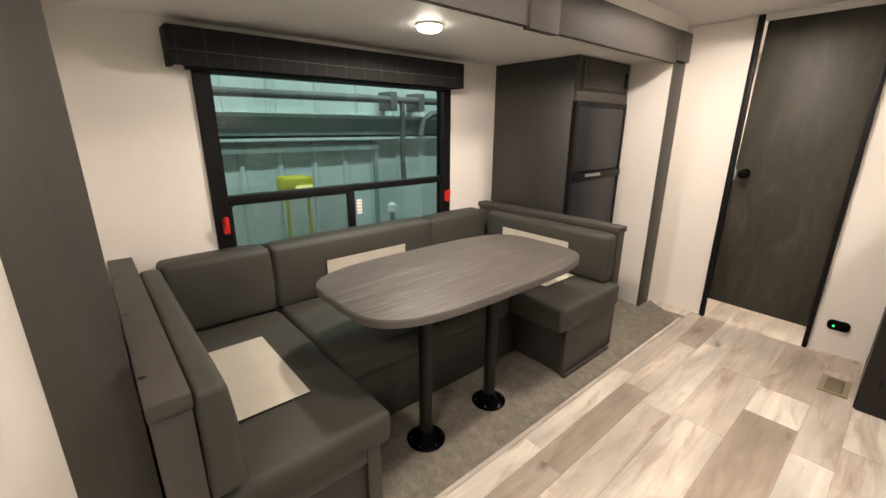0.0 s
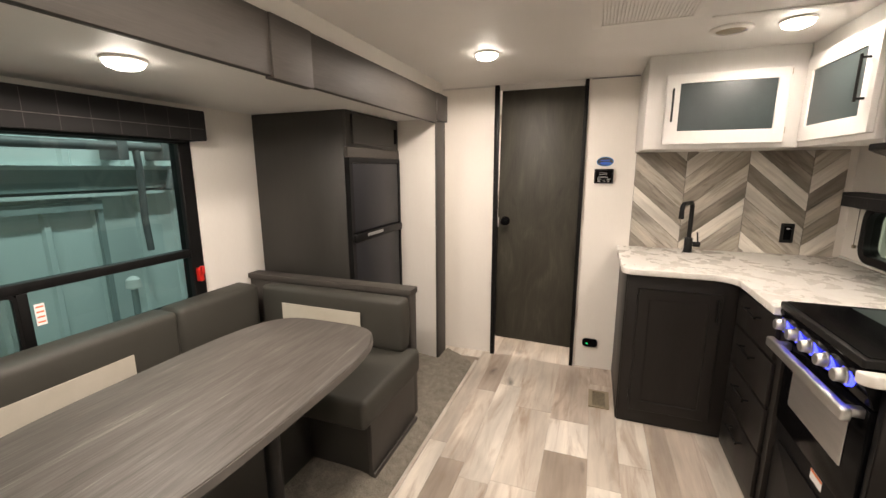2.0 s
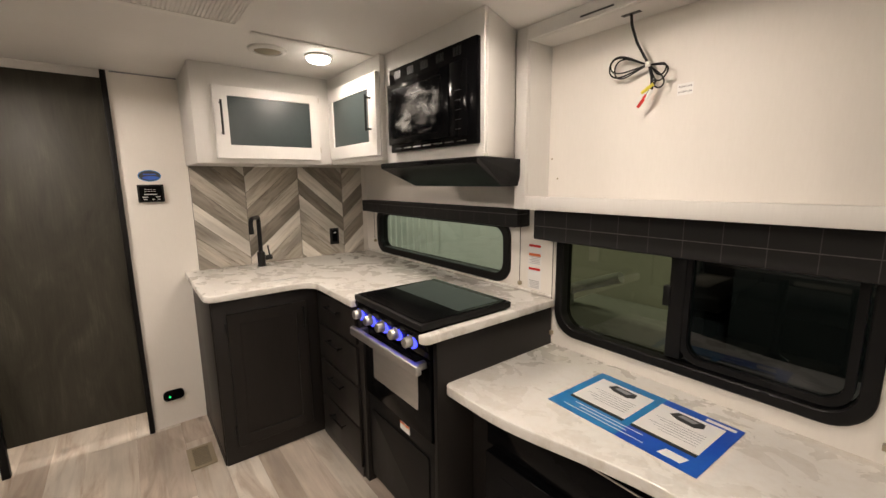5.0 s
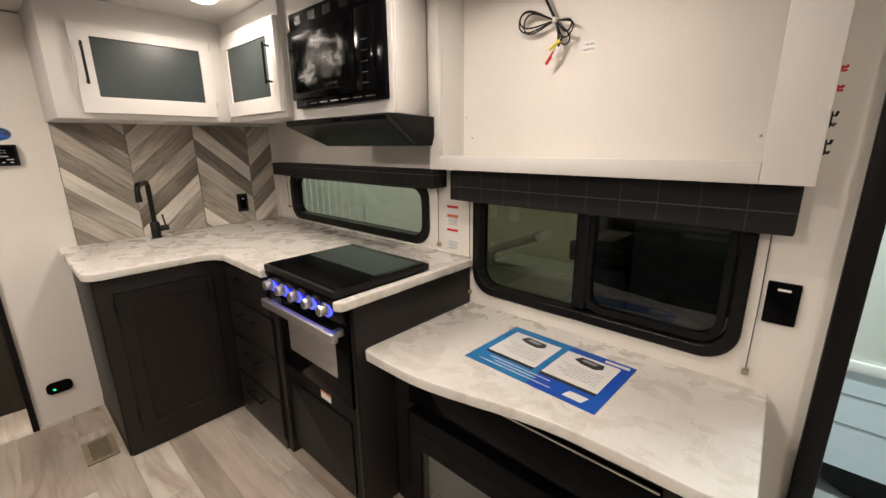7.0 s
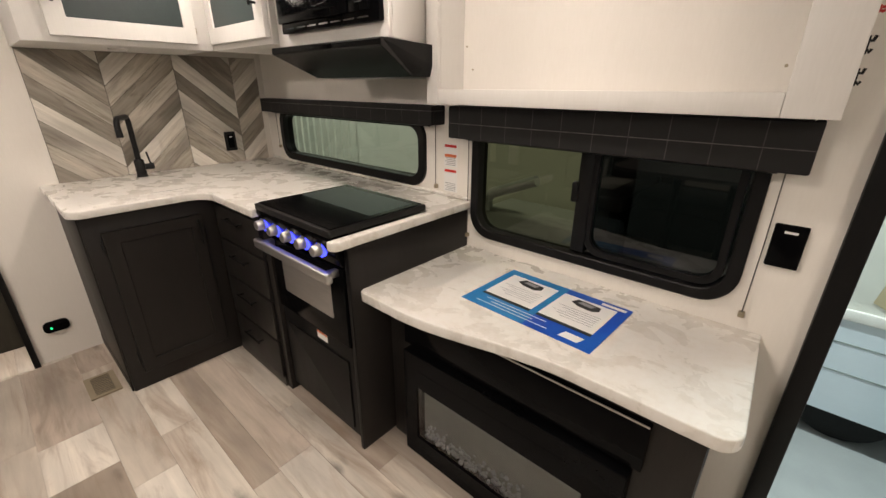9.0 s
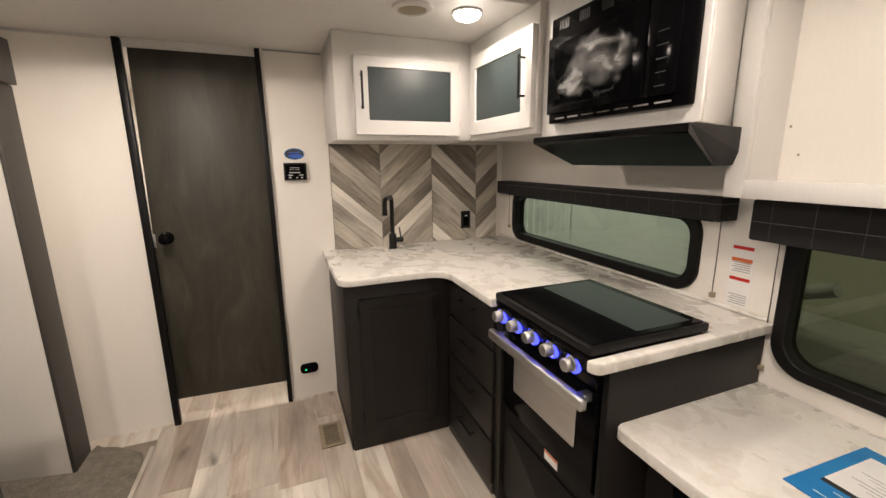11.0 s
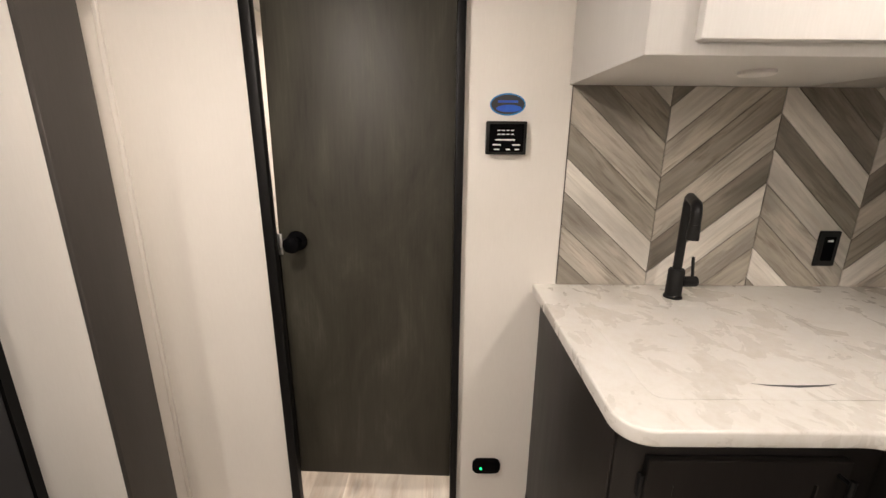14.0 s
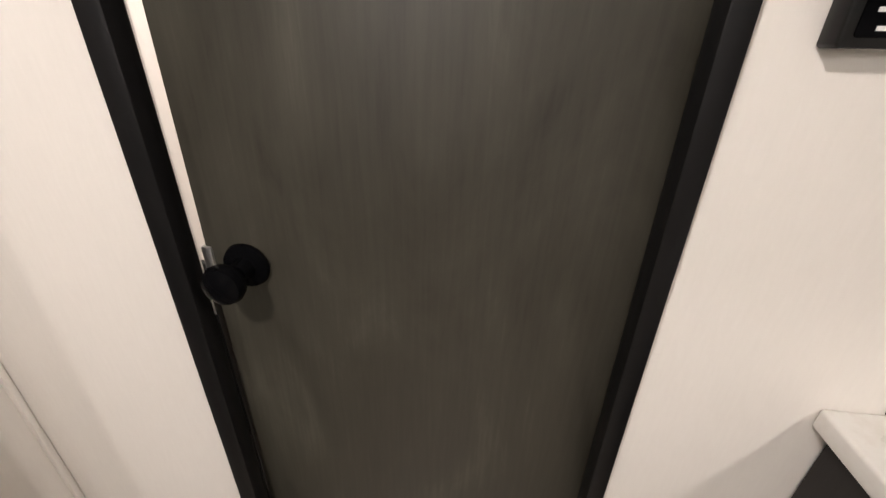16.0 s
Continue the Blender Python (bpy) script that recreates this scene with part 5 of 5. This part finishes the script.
part("fridge_frame", ring(BM(), rrect(FX0 + 0.002, 0.06, FX1 - 0.001, 1.484, 0.003, 1), rrect(FX0 + 0.035, 0.09, FX1 - 0.03, 1.455, 0.003, 1), "y", FY - 0.012, FY + 0.0195), BLACK, fr)
fm = surface("fridge_panel", [(0.3, (0.0075, 0.0078, 0.0108)), (0.7, (0.011, 0.0115, 0.015))], (4, 4, 4), rough=0.4, bump=0.02)
part("freezer_door", rbox(FX0 + 0.04, FY - 0.01, 1.045, FX1 - 0.035, FY + 0.012, 1.45, 0.005), fm, fr, "dark grey upper door")
part("fridge_door", rbox(FX0 + 0.04, FY - 0.01, 0.095, FX1 - 0.035, FY + 0.012, 0.985, 0.005), fm, fr, "dark grey lower door")
bar = part("handle_band", rbox(FX0 + 0.02, FY - 0.03, 0.99, FX1 - 0.02, FY + 0.012, 1.04, 0.006), BLACK, fr, "black handle band")
badge = part("badge", rbox(3.53, FY - 0.0325, 1.012, 3.725, FY - 0.0305, 1.03, 0.001), STEEL, bar, "pale badge strip")
for i in range(8):
    part("badge_mark", box(BM(), 3.548 + i * 0.021, FY - 0.0332, 1.016, 3.56 + i * 0.021, FY - 0.0327, 1.026), GREYINK, badge)
part("door_seal", box(BM(), FX0 + 0.045, FY - 0.0035, 1.4505, FX1 - 0.04, FY + 0.01, 1.454), DARKINK, fr)

# ---- dinette ----
PX0, PX1 = 3.248, 3.326
pr = thing("dinette_partition", (3.3, 2.7, SF), "dark partition with grey wood cap behind the bench", "partition")
part("panel", rbox(PX0 + 0.012, 2.142, SF - 0.02, PX1 - 0.014, SB - 0.001, 0.752, 0.003), GREYV, pr)
part("cap", rbox(PX0 - 0.004, 2.12, 0.753, PX1 + 0.008, SB - 0.001, 0.787, 0.004), GREYW, pr, "grey wood cap rail")
part("end_post", rbox(PX0 + 0.004, 2.125, 0.028, PX1 - 0.004, 2.1415, 0.752, 0.003), GREYV, pr)
pl = thing("dinette_partition", (1.07, 2.6, SF), "dark partition with grey wood cap beside the bench", "partition")
part("panel", rbox(1.037, 2.008, SF - 0.04, 1.115, SB - 0.001, 0.745, 0.003), GREYV, pl)
part("cap", rbox(1.034, 2.0, 0.746, 1.118, SB - 0.001, 0.785, 0.004), GREYW, pl, "grey wood cap rail")
for y in (2.13, 2.55, 2.95):
    bm = BM()
    lathe(bm, [(0.009, 0.0004), (0.008, 0.0016), (0.002, 0.002)], (1.045, y, 0.785), "z", 12)
    part("screw_cap", bm, BLACK, pl)


def cushion(name, x0, y0, z0, x1, y1, z1, label, group="dinette cushions", r=0.026, puff=0.008):
    """A box cushion with round edges, slightly crowned, and piping seams."""
    c = thing(name, ((x0 + x1) / 2, (y0 + y1) / 2, z0), label, "cushion", group)
    bm = rbox(x0, y0, z0, x1, y1, z1, r, 4)
    c0 = Vector(((x0 + x1) / 2, (y0 + y1) / 2, (z0 + z1) / 2))
    bmesh.ops.subdivide_edges(bm, edges=[e for e in bm.edges if e.calc_length() > 0.12], cuts=5, use_grid_fill=True)
    h = Vector((x1 - x0, y1 - y0, z1 - z0)) / 2
    for v in bm.verts:
        d = v.co - c0
        u = [max(0.0, 1 - abs(d[i] / h[i]) ** 2) for i in range(3)]
        for i in range(3):
            if abs(d[i]) > 0.9 * h[i]:
                o = u[(i + 1) % 3] * u[(i + 2) % 3]
                if not (i == 2 and d[2] < 0):
                    v.co[i] += math.copysign(puff * o, d[i])
        v.co += 0.0034 * Vector((noise.noise(v.co * 9), noise.noise(v.co * 9 + Vector((5, 0, 0))), noise.noise(v.co * 7 + Vector((0, 5, 0)))))
    for f in bm.faces:
        f.smooth = True
    part("cover", bm, LEATHER, c)
    return c


def bench_box(x0, y0, x1, y1, z1, label):
    b = thing("bench_base", ((x0 + x1) / 2, (y0 + y1) / 2, SF), label, "bench", "dinette bench bases")
    part("box", rbox(x0, y0, SF - 0.02, x1, y1, z1, 0.003), CHAR, b)
    return b


b1 = bench_box(1.12, 2.06, 1.6, SB - 0.002, 0.335, "dark bench base with grey frame")
part("face_frame", rbox(1.13, 2.045, 0.035, 1.17, 2.0595, 0.335, 0.002), GREYV, b1)
part("face_frame", rbox(1.55, 2.045, 0.035, 1.598, 2.0595, 0.335, 0.002), GREYV, b1)
part("face_rail", rbox(1.171, 2.045, 0.29, 1.549, 2.0595, 0.335, 0.002), GREYV, b1)
bench_box(1.602, 2.44, 2.778, SB - 0.002, 0.335, "dark bench base along the window wall")
b3 = bench_box(2.78, 2.13, PX0 + 0.01, SB - 0.002, 0.335, "dark bench base beside the partition")
part("front_panel", rbox(2.775, 2.108, 0.03, PX0 - 0.002, 2.1295, 0.335, 0.003), GREYV, b3, "grey front panel")
part("base_strip", rbox(2.775, 2.096, 0.03, PX0 + 0.002, 2.1075, 0.055, 0.002), GREYV, b3)
cushion("seat_cushion", 1.122, 2.03, 0.337, 1.64, SB - 0.19, 0.452, "grey leatherette seat cushion on the dinette bench")
cushion("seat_cushion", 1.645, 2.395, 0.337, 2.66, SB - 0.19, 0.462, "grey leatherette seat cushion under the window")
cushion("seat_cushion", 2.665, 2.07, 0.337, PX0 - 0.006, SB - 0.19, 0.472, "grey leatherette seat cushion beside the partition")
cushion("back_cushion", 1.19, SB - 0.185, 0.44, 1.64, SB - 0.035, 0.765, "grey leatherette back cushion against the window wall", "dinette back cushions", 0.026)
cushion("back_cushion", 1.645, SB - 0.185, 0.44, 2.64, SB - 0.035, 0.765, "long grey leatherette back cushion under the window", "dinette back cushions", 0.026)
cushion("back_cushion", 2.645, SB - 0.185, 0.44, 3.14, SB - 0.035, 0.765, "grey leatherette corner back cushion", "dinette back cushions", 0.026)
cushion("back_cushion", 3.145, 2.125, 0.47, PX0 - 0.006, SB - 0.19, 0.755, "grey leatherette back cushion against the partition", "dinette back cushions", 0.026)


def wedge():
    c = thing("back_cushion", (1.17, 2.6, 0.46), "grey leatherette back cushion leaning on the partition", "cushion", "dinette back cushions")
    bm = prism(BM(), [(1.1155, 0.47), (1.212, 0.47), (1.19, 0.772), (1.1155, 0.772)], "y", 2.008, 3.035)
    bev(bm, 0.022, 5)
    bmesh.ops.subdivide_edges(bm, edges=[e for e in bm.edges if e.calc_length() > 0.12], cuts=7, use_grid_fill=True)
    for v in bm.verts:
        v.co += 0.004 * Vector((noise.noise(v.co * 7), 0, noise.noise(v.co * 6 + Vector((0, 5, 0)))))
    for f in bm.faces:
        f.smooth = True
    part("cover", bm, LEATHER, c)


wedge()


def sheet(x0, y0, z0, x1, y1, z1, label):
    return single("cover_sheet", rbox(x0, y0, z0, x1, y1, z1, 0.0008, 1), PANEL, label, "sheet", "cream sheets", loc=((x0 + x1) / 2, (y0 + y1) / 2, z0))


sheet(1.225, 2.28, 0.4645, 1.475, 2.775, 0.4665, "cream protective sheet lying on the bench seat")
sheet(1.91, SB - 0.203, 0.4725, 2.415, SB - 0.2, 0.65, "cream protective sheet against the back cushion")
sheet(3.121, 2.36, 0.4875, 3.124, 2.87, 0.675, "cream protective sheet against the back cushion")
sheet(2.84, 2.3, 0.4845, 3.12, 2.85, 0.487, "cream protective sheet lying on the bench seat")

# table
tb = thing("dinette_table", (2.22, 2.33, SF), "grey wood-laminate dinette table with rounded ends on two posts", "table")
a, b, cx, cy, e = 0.607, 0.328, 2.218, 2.328, 3.4
pts = []
for i in range(72):
    t = 2 * math.pi * i / 72
    pts.append((cx + a * math.copysign(abs(math.cos(t)) ** (2 / e), math.cos(t)), cy + b * math.copysign(abs(math.sin(t)) ** (2 / (e + 0.8)), math.sin(t))))
part("tabletop", bev(prism(BM(), [(cx + (u - cx) * 0.997, cy + (v - cy) * 0.995) for u, v in pts], "z", 0.712, 0.742), 0.003, 2), TABLE, tb)
pts2 = [(cx + (u - cx) * 1.004, cy + (v - cy) * 1.006) for u, v in pts]
part("edge_band", ring(BM(), pts2, pts, "z", 0.714, 0.739), surface("edge_band", [(0.3, (0.07, 0.064, 0.058)), (0.7, (0.13, 0.12, 0.11))], rough=0.5), tb, "pale T-moulding edge")
for x in (1.93, 2.32):
    y = 2.225
    bm = BM()
    cyl(bm, (x, y, SF + 0.02), (x, y, 0.7), 0.028, n=24)
    l = part("leg", bm, SATINB, tb, "black steel post")
    bm = BM()
    lathe(bm, [(0.082, 0.0005), (0.082, 0.005), (0.072, 0.011), (0.045, 0.016), (0.036, 0.03), (0.03, 0.05)], (x, y, SF - 0.003), "z", 32)
    part("floor_flange", bm, GLOSSB, l, "black floor flange")
    bm = BM()
    lathe(bm, [(0.03, -0.05), (0.036, -0.03), (0.045, -0.014), (0.075, -0.01), (0.08, -0.001)], (x, y, 0.711), "z", 32)
    part("top_flange", bm, SATINB, l)
    for k in range(6):
        an = radians(30 + 60 * k)
        bm = BM()
        lathe(bm, [(0.005, 0.008), (0.0045, 0.0115), (0.001, 0.0125)], (x + 0.066 * math.cos(an), y + 0.066 * math.sin(an), SF), "z", 10)
        part("screw", bm, CHROME, l)

# ---- the hall outside ----
structure("ground", box(BM(), -40, -40, -0.95, 45, 45, -0.85), CONC, "grey concrete hall floor")
HY = 6.0


def ribbed(x0, x1, z0, z1, y, step, depth, toward):
    bm = BM()
    x = x0
    while x < x1 - 1e-6:
        pts = [(x, y), (x + step * 0.8, y), (x + step * 0.85, y + toward * depth), (x + step * 0.95, y + toward * depth), (x + step, y)]
        for p, q in zip(pts, pts[1:]):
            bm.faces.new([bm.verts.new(v) for v in ((p[0], p[1], z0), (q[0], q[1], z0), (q[0], q[1], z1), (p[0], p[1], z1))])
        x += step
    bmesh.ops.remove_doubles(bm, verts=bm.verts[:], dist=1e-5)
    return bm


hw = thing("hall_wall", (3.5, HY, -0.85), "pale ribbed sheet-metal hall wall with ledges", "wall", kind="structure")
part("upper_cladding", ribbed(-6, 12, 1.42, 4.2, HY, 0.55, 0.03, -1), SHEET, hw)
part("grey_band", box(BM(), -6, HY - 0.06, 1.22, 12, HY + 0.1, 1.42), SHEETD, hw, "grey steel girt band")
part("ledge", box(BM(), -6, HY - 0.12, 1.42, 12, HY, 1.46), SHEET, hw)
part("ledge", box(BM(), -6, HY - 0.12, 1.16, 12, HY, 1.19), SHEET, hw)
part("lower_cladding", ribbed(-6, 12, -0.85, 1.16, HY + 0.02, 0.42, 0.03, -1), SHEET, hw)
part("dark_rail", box(BM(), -6, HY - 0.08, 1.03, 4.06, HY - 0.01, 1.12), SHEETD, hw, "dark door track rail")
part("door_edge", box(BM(), 4.02, HY - 0.06, -0.85, 4.07, HY - 0.005, 1.03), SHEETD, hw)
pp = thing("hall_pipe", (4, HY - 0.25, 1.6), "brown-grey overhead pipe run with drop pipe", "pipe")
bm = BM()
cyl(bm, (-6, HY - 0.25, 1.62), (12, HY - 0.25, 1.68), 0.045, n=14)
part("long_pipe", bm, STEELDIRT, pp)
bm = BM()
tube(bm, [(4.35, HY - 0.25, 1.66), (4.37, HY - 0.24, 1.4), (4.38, HY - 0.2, 0.9), (4.4, HY - 0.2, 0.55)], 0.035, 10)
part("drop_pipe", bm, STEELDIRT, pp)
bm = BM()
tube(bm, [(5.1, HY - 0.25, 1.5), (4.9, HY - 0.22, 1.5), (4.75, HY - 0.2, 1.4), (4.7, HY - 0.2, 1.2)], 0.045, 10)
part("elbow", bm, STEELDIRT, pp)
for x in (4.15, 4.6):
    part("bracket", rbox(x, HY - 0.3, 1.52, x + 0.1, HY, 1.75, 0.01), STEELDIRT, pp)
yb = thing("yellow_case", (2.85, 5.4, 0.45), "bright yellow equipment case with lit panel on a stand", "case")
part("case", rbox(2.56, 5.3, 0.65, 2.87, 5.6, 0.81, 0.03), YELLOW, yb)
part("lit_panel", box(BM(), 2.66, 5.29, 0.675, 2.84, 5.299, 0.73), glow("case_lamp", (1.0, 0.9, 0.35), 1.2), yb, "small glowing panel")
for x in (2.58, 2.82):
    part("stand_leg", rbox(x, 5.4, -0.85, x + 0.03, 5.43, 0.649, 0.005), YELLOW, yb)
cn = thing("small_valve", (4.0, 5.5, -0.85), "pale pipe valve on a standpipe", "valve")
bm = BM()
cyl(bm, (3.98, 5.5, -0.85), (3.98, 5.5, 0.25), 0.03, n=12)
part("standpipe", bm, SHEETD, cn)
bm = BM()
lathe(bm, [(0.03, 0), (0.07, 0.02), (0.06, 0.1), (0.02, 0.13)], (3.98, 5.5, 0.25), "z", 16)
part("valve_head", bm, WHITEP, cn)
structure("wall_hall_far", box(BM(), -6, -7.2, -0.85, 12, -7.0, 4.2), SHEET, "plain pale hall wall beyond the next trailer")
structure("wall_hall_left", box(BM(), -6.2, -7.2, -0.85, -6, 6.4, 4.2), SHEET, "plain pale hall wall")
structure("wall_hall_right", box(BM(), 12, -7.2, -0.85, 12.2, 6.4, 4.2), SHEET, "plain pale hall wall")
structure("roof_hall", box(BM(), -6.2, -7.2, 4.2, 12.2, 6.4, 4.4), SHEETD, "dark hall roof deck")

# next trailer, seen through the kitchen windows and the entry
NY = -2.0
tr = thing("parked_trailer", (2.5, NY, -0.85), "pale parked trailer with teal and sand swooshes", "trailer")
part("upper_side", box(BM(), -3.5, NY - 1.2, 0.1, 2.5, NY, 2.3), TRAILW, tr)
part("belt_strip", rbox(-3.5, NY, 0.06, 2.49, NY + 0.03, 0.13, 0.008), WHITEP, tr, "white belt moulding")
part("skirt", box(BM(), -3.5, NY - 1.1, -0.6, 2.5, NY + 0.01, 0.059), PALEBL, tr, "pale blue-grey lower skirt")
for z in (-0.1, -0.3):
    part("skirt_groove", box(BM(), -3.5, NY + 0.0105, z, 2.5, NY + 0.014, z + 0.008), SHEETD, tr)
part("swoosh", prism(BM(), [(0.9, 0.2), (0.6, 0.9), (0.5, 1.6), (0.2, 2.2), (-0.1, 2.2), (0.1, 1.3), (0.5, 0.3)], "y", NY + 0.001, NY + 0.004), TEALP, tr, "teal swoosh decal")
part("swoosh", prism(BM(), [(0.95, 0.14), (0.85, 0.7), (0.6, 1.6), (0.5, 2.2), (0.62, 2.2), (0.8, 1.5), (1.02, 0.6), (1.08, 0.2)], "y", NY + 0.0045, NY + 0.007), SANDP, tr, "sand swoosh decal")
for x in (-2.0, 1.0):
    bm = BM()
    cyl(bm, (x, NY - 0.3, -0.58), (x, NY - 0.1, -0.58), 0.27, n=24)
    part("wheel", bm, SATINB, tr, "black tyre")


cont = thing("ribbed_container", (6.5, NY, -0.85), "pale ribbed metal container standing in the hall", "container")
part("ribbed_side", ribbed(5.9, 10.0, -0.84, 2.3, NY, 0.16, 0.02, 1), TRAILW, cont)
part("core", box(BM(), 2.75, NY - 1.2, -0.85, 10.0, NY - 0.01, 2.3), TRAILW, cont)


# stand-in for a pale box and tube beyond the olive pane; wheels are added
cart = thing("outside_box_and_tube", (3.1, -1.75, -0.85), "pale grey box with a slanted tube, stand-in for shapes outside", "cart")
part("box", rbox(2.5, -1.95, -0.55, 3.55, -1.5, 0.41, 0.04, 3), CONC, cart)
bm = BM()
tube(bm, [(3.5, -1.52, 0.40), (3.49, -1.5, 0.5), (3.44, -1.5, 0.55), (3.05, -1.5, 0.706)], 0.042, 12)
part("slanted_tube", bm, CONC, cart)
for x in (2.7, 3.35):
    bm = BM()
    cyl(bm, (x, -1.9, -0.7), (x, -1.55, -0.7), 0.15, n=20)
    part("wheel", bm, SATINB, cart, "black cylinder added to carry the box")


# unseen tubes, added to brighten what shows through windows and entry
def added_hall_light(x, y, z, ty, power=1.0):
    l = thing("added_hall_light", (x, y, z), "long white tube light, unseen, added to light the hall", "hall light", "hall lights")
    part("housing", rbox(x - 0.7, y - 0.08, z + 0.01, x + 0.7, y + 0.08, z + 0.06, 0.01), WHITEP, l)
    for dx in (-0.5, 0.5):
        part("hanger", rbox(x + dx - 0.01, y - 0.01, z + 0.0605, x + dx + 0.01, y + 0.01, 4.2, 0.002), STEELDIRT, l)
    part("tube", rbox(x - 0.68, y - 0.03, z - 0.015, x + 0.68, y + 0.03, z + 0.009, 0.01), glow("cold_tube", (0.75, 1.0, 0.95), 5.0), l, "glowing tube")
    ld = bpy.data.lights.new("hall_tube", "AREA")
    ld.shape, ld.size, ld.size_y, ld.energy, ld.color = "RECTANGLE", 1.4, 0.15, HALL * power, (0.86, 1.0, 0.97)
    lo = new("hall_tube", ld)
    lo.matrix_basis = look((x, y, z - 0.03), (x, ty, z - 2))


for x in (1.0, 4.5):
    added_hall_light(x, 4.6, 3.6, 5.4)
added_hall_light(1.2, -0.95, 3.4, -1.6, 1.0)
added_hall_light(6.0, -0.95, 3.4, -1.8)


# ---- floor planks ----
def planks():
    fl = bpy.data.objects["floor"]
    gap = 0.0007
    rnd = random.Random(11)
    meshes = {}
    # far edge of each row, where its joints lie, and a tone for each piece: b brown, p pale
    rows = [(1.9845, (0.1, 1.2, 2.3, 3.16, 4.28), "pbpppp"), (1.888, (0.4, 1.5, 2.25, 3.05, 3.74, 4.29), "ppbbpbp"), (1.758, (0.2, 1.1, 2.1, 2.95, 3.85, 4.6), "bpppppp"),
            (1.612, (0.3, 1.3, 2.05, 2.98, 3.62, 4.27, 5.0), "pbpppppp"), (1.4, (0.5, 1.6, 2.45, 3.28, 3.57, 4.27), "pbpbpbp"), (1.19, (0.2, 1.4, 2.2, 3.1, 4.05, 4.9), "pppppbp")]
    tops = [r[0] for r in rows]
    y = 1.046
    while y > KW - 0.05:
        step = rnd.choice((0.145, 0.145, 0.105))
        joints, x = [], X0 + rnd.uniform(0.2, 0.9)
        while x < 5.6:
            joints.append(x)
            x += rnd.uniform(0.62, 1.1)
        rows.append((y, tuple(joints), "".join(rnd.choice("ppppbb") for _ in range(len(joints) + 1))))
        tops.append(y)
        y -= step
    tops.append(KW - 0.045)
    for (y1, joints, tones), y0 in zip(rows, tops[1:]):
        y0 = max(y0, KW - 0.045)
        if y1 - y0 < 0.02:
            continue
        ends = [X0, *joints, 5.88]
        for x0, x1, tone in zip(ends, ends[1:], tones):
            key = (round(x1 - x0, 3), round(y1 - y0, 4), tone)
            if key not in meshes:
                lx, ly = key[0] / 2 - gap / 2, key[1] / 2 - gap / 2
                bm = BM()
                box(bm, -lx, -ly, -0.004, lx, ly, 0.0)
                bmesh.ops.bevel(bm, geom=[e for e in bm.edges if e.verts[0].co.z > -0.001 and e.verts[1].co.z > -0.001], offset=0.0005, segments=1, affect="EDGES")
                meshes[key] = mesh_of("plank", bm, PLANK_B if tone == "b" else PLANK, False)
            ob = new("plank", meshes[key])
            ob.location = ((x0 + x1) / 2, (y0 + y1) / 2, 0.0)
            ob.parent = fl
    for k in range(3):
        y0 = 1.986 + 0.116 * k
        bm = BM()
        box(bm, -0.06, -0.0575, -0.004, 0.06, 0.0575, 0.0)
        ob = new("plank", mesh_of("plank", bm, PLANK, False))
        ob.location = (4.238, y0 + 0.058, 0.0)
        ob.parent = fl


planks()
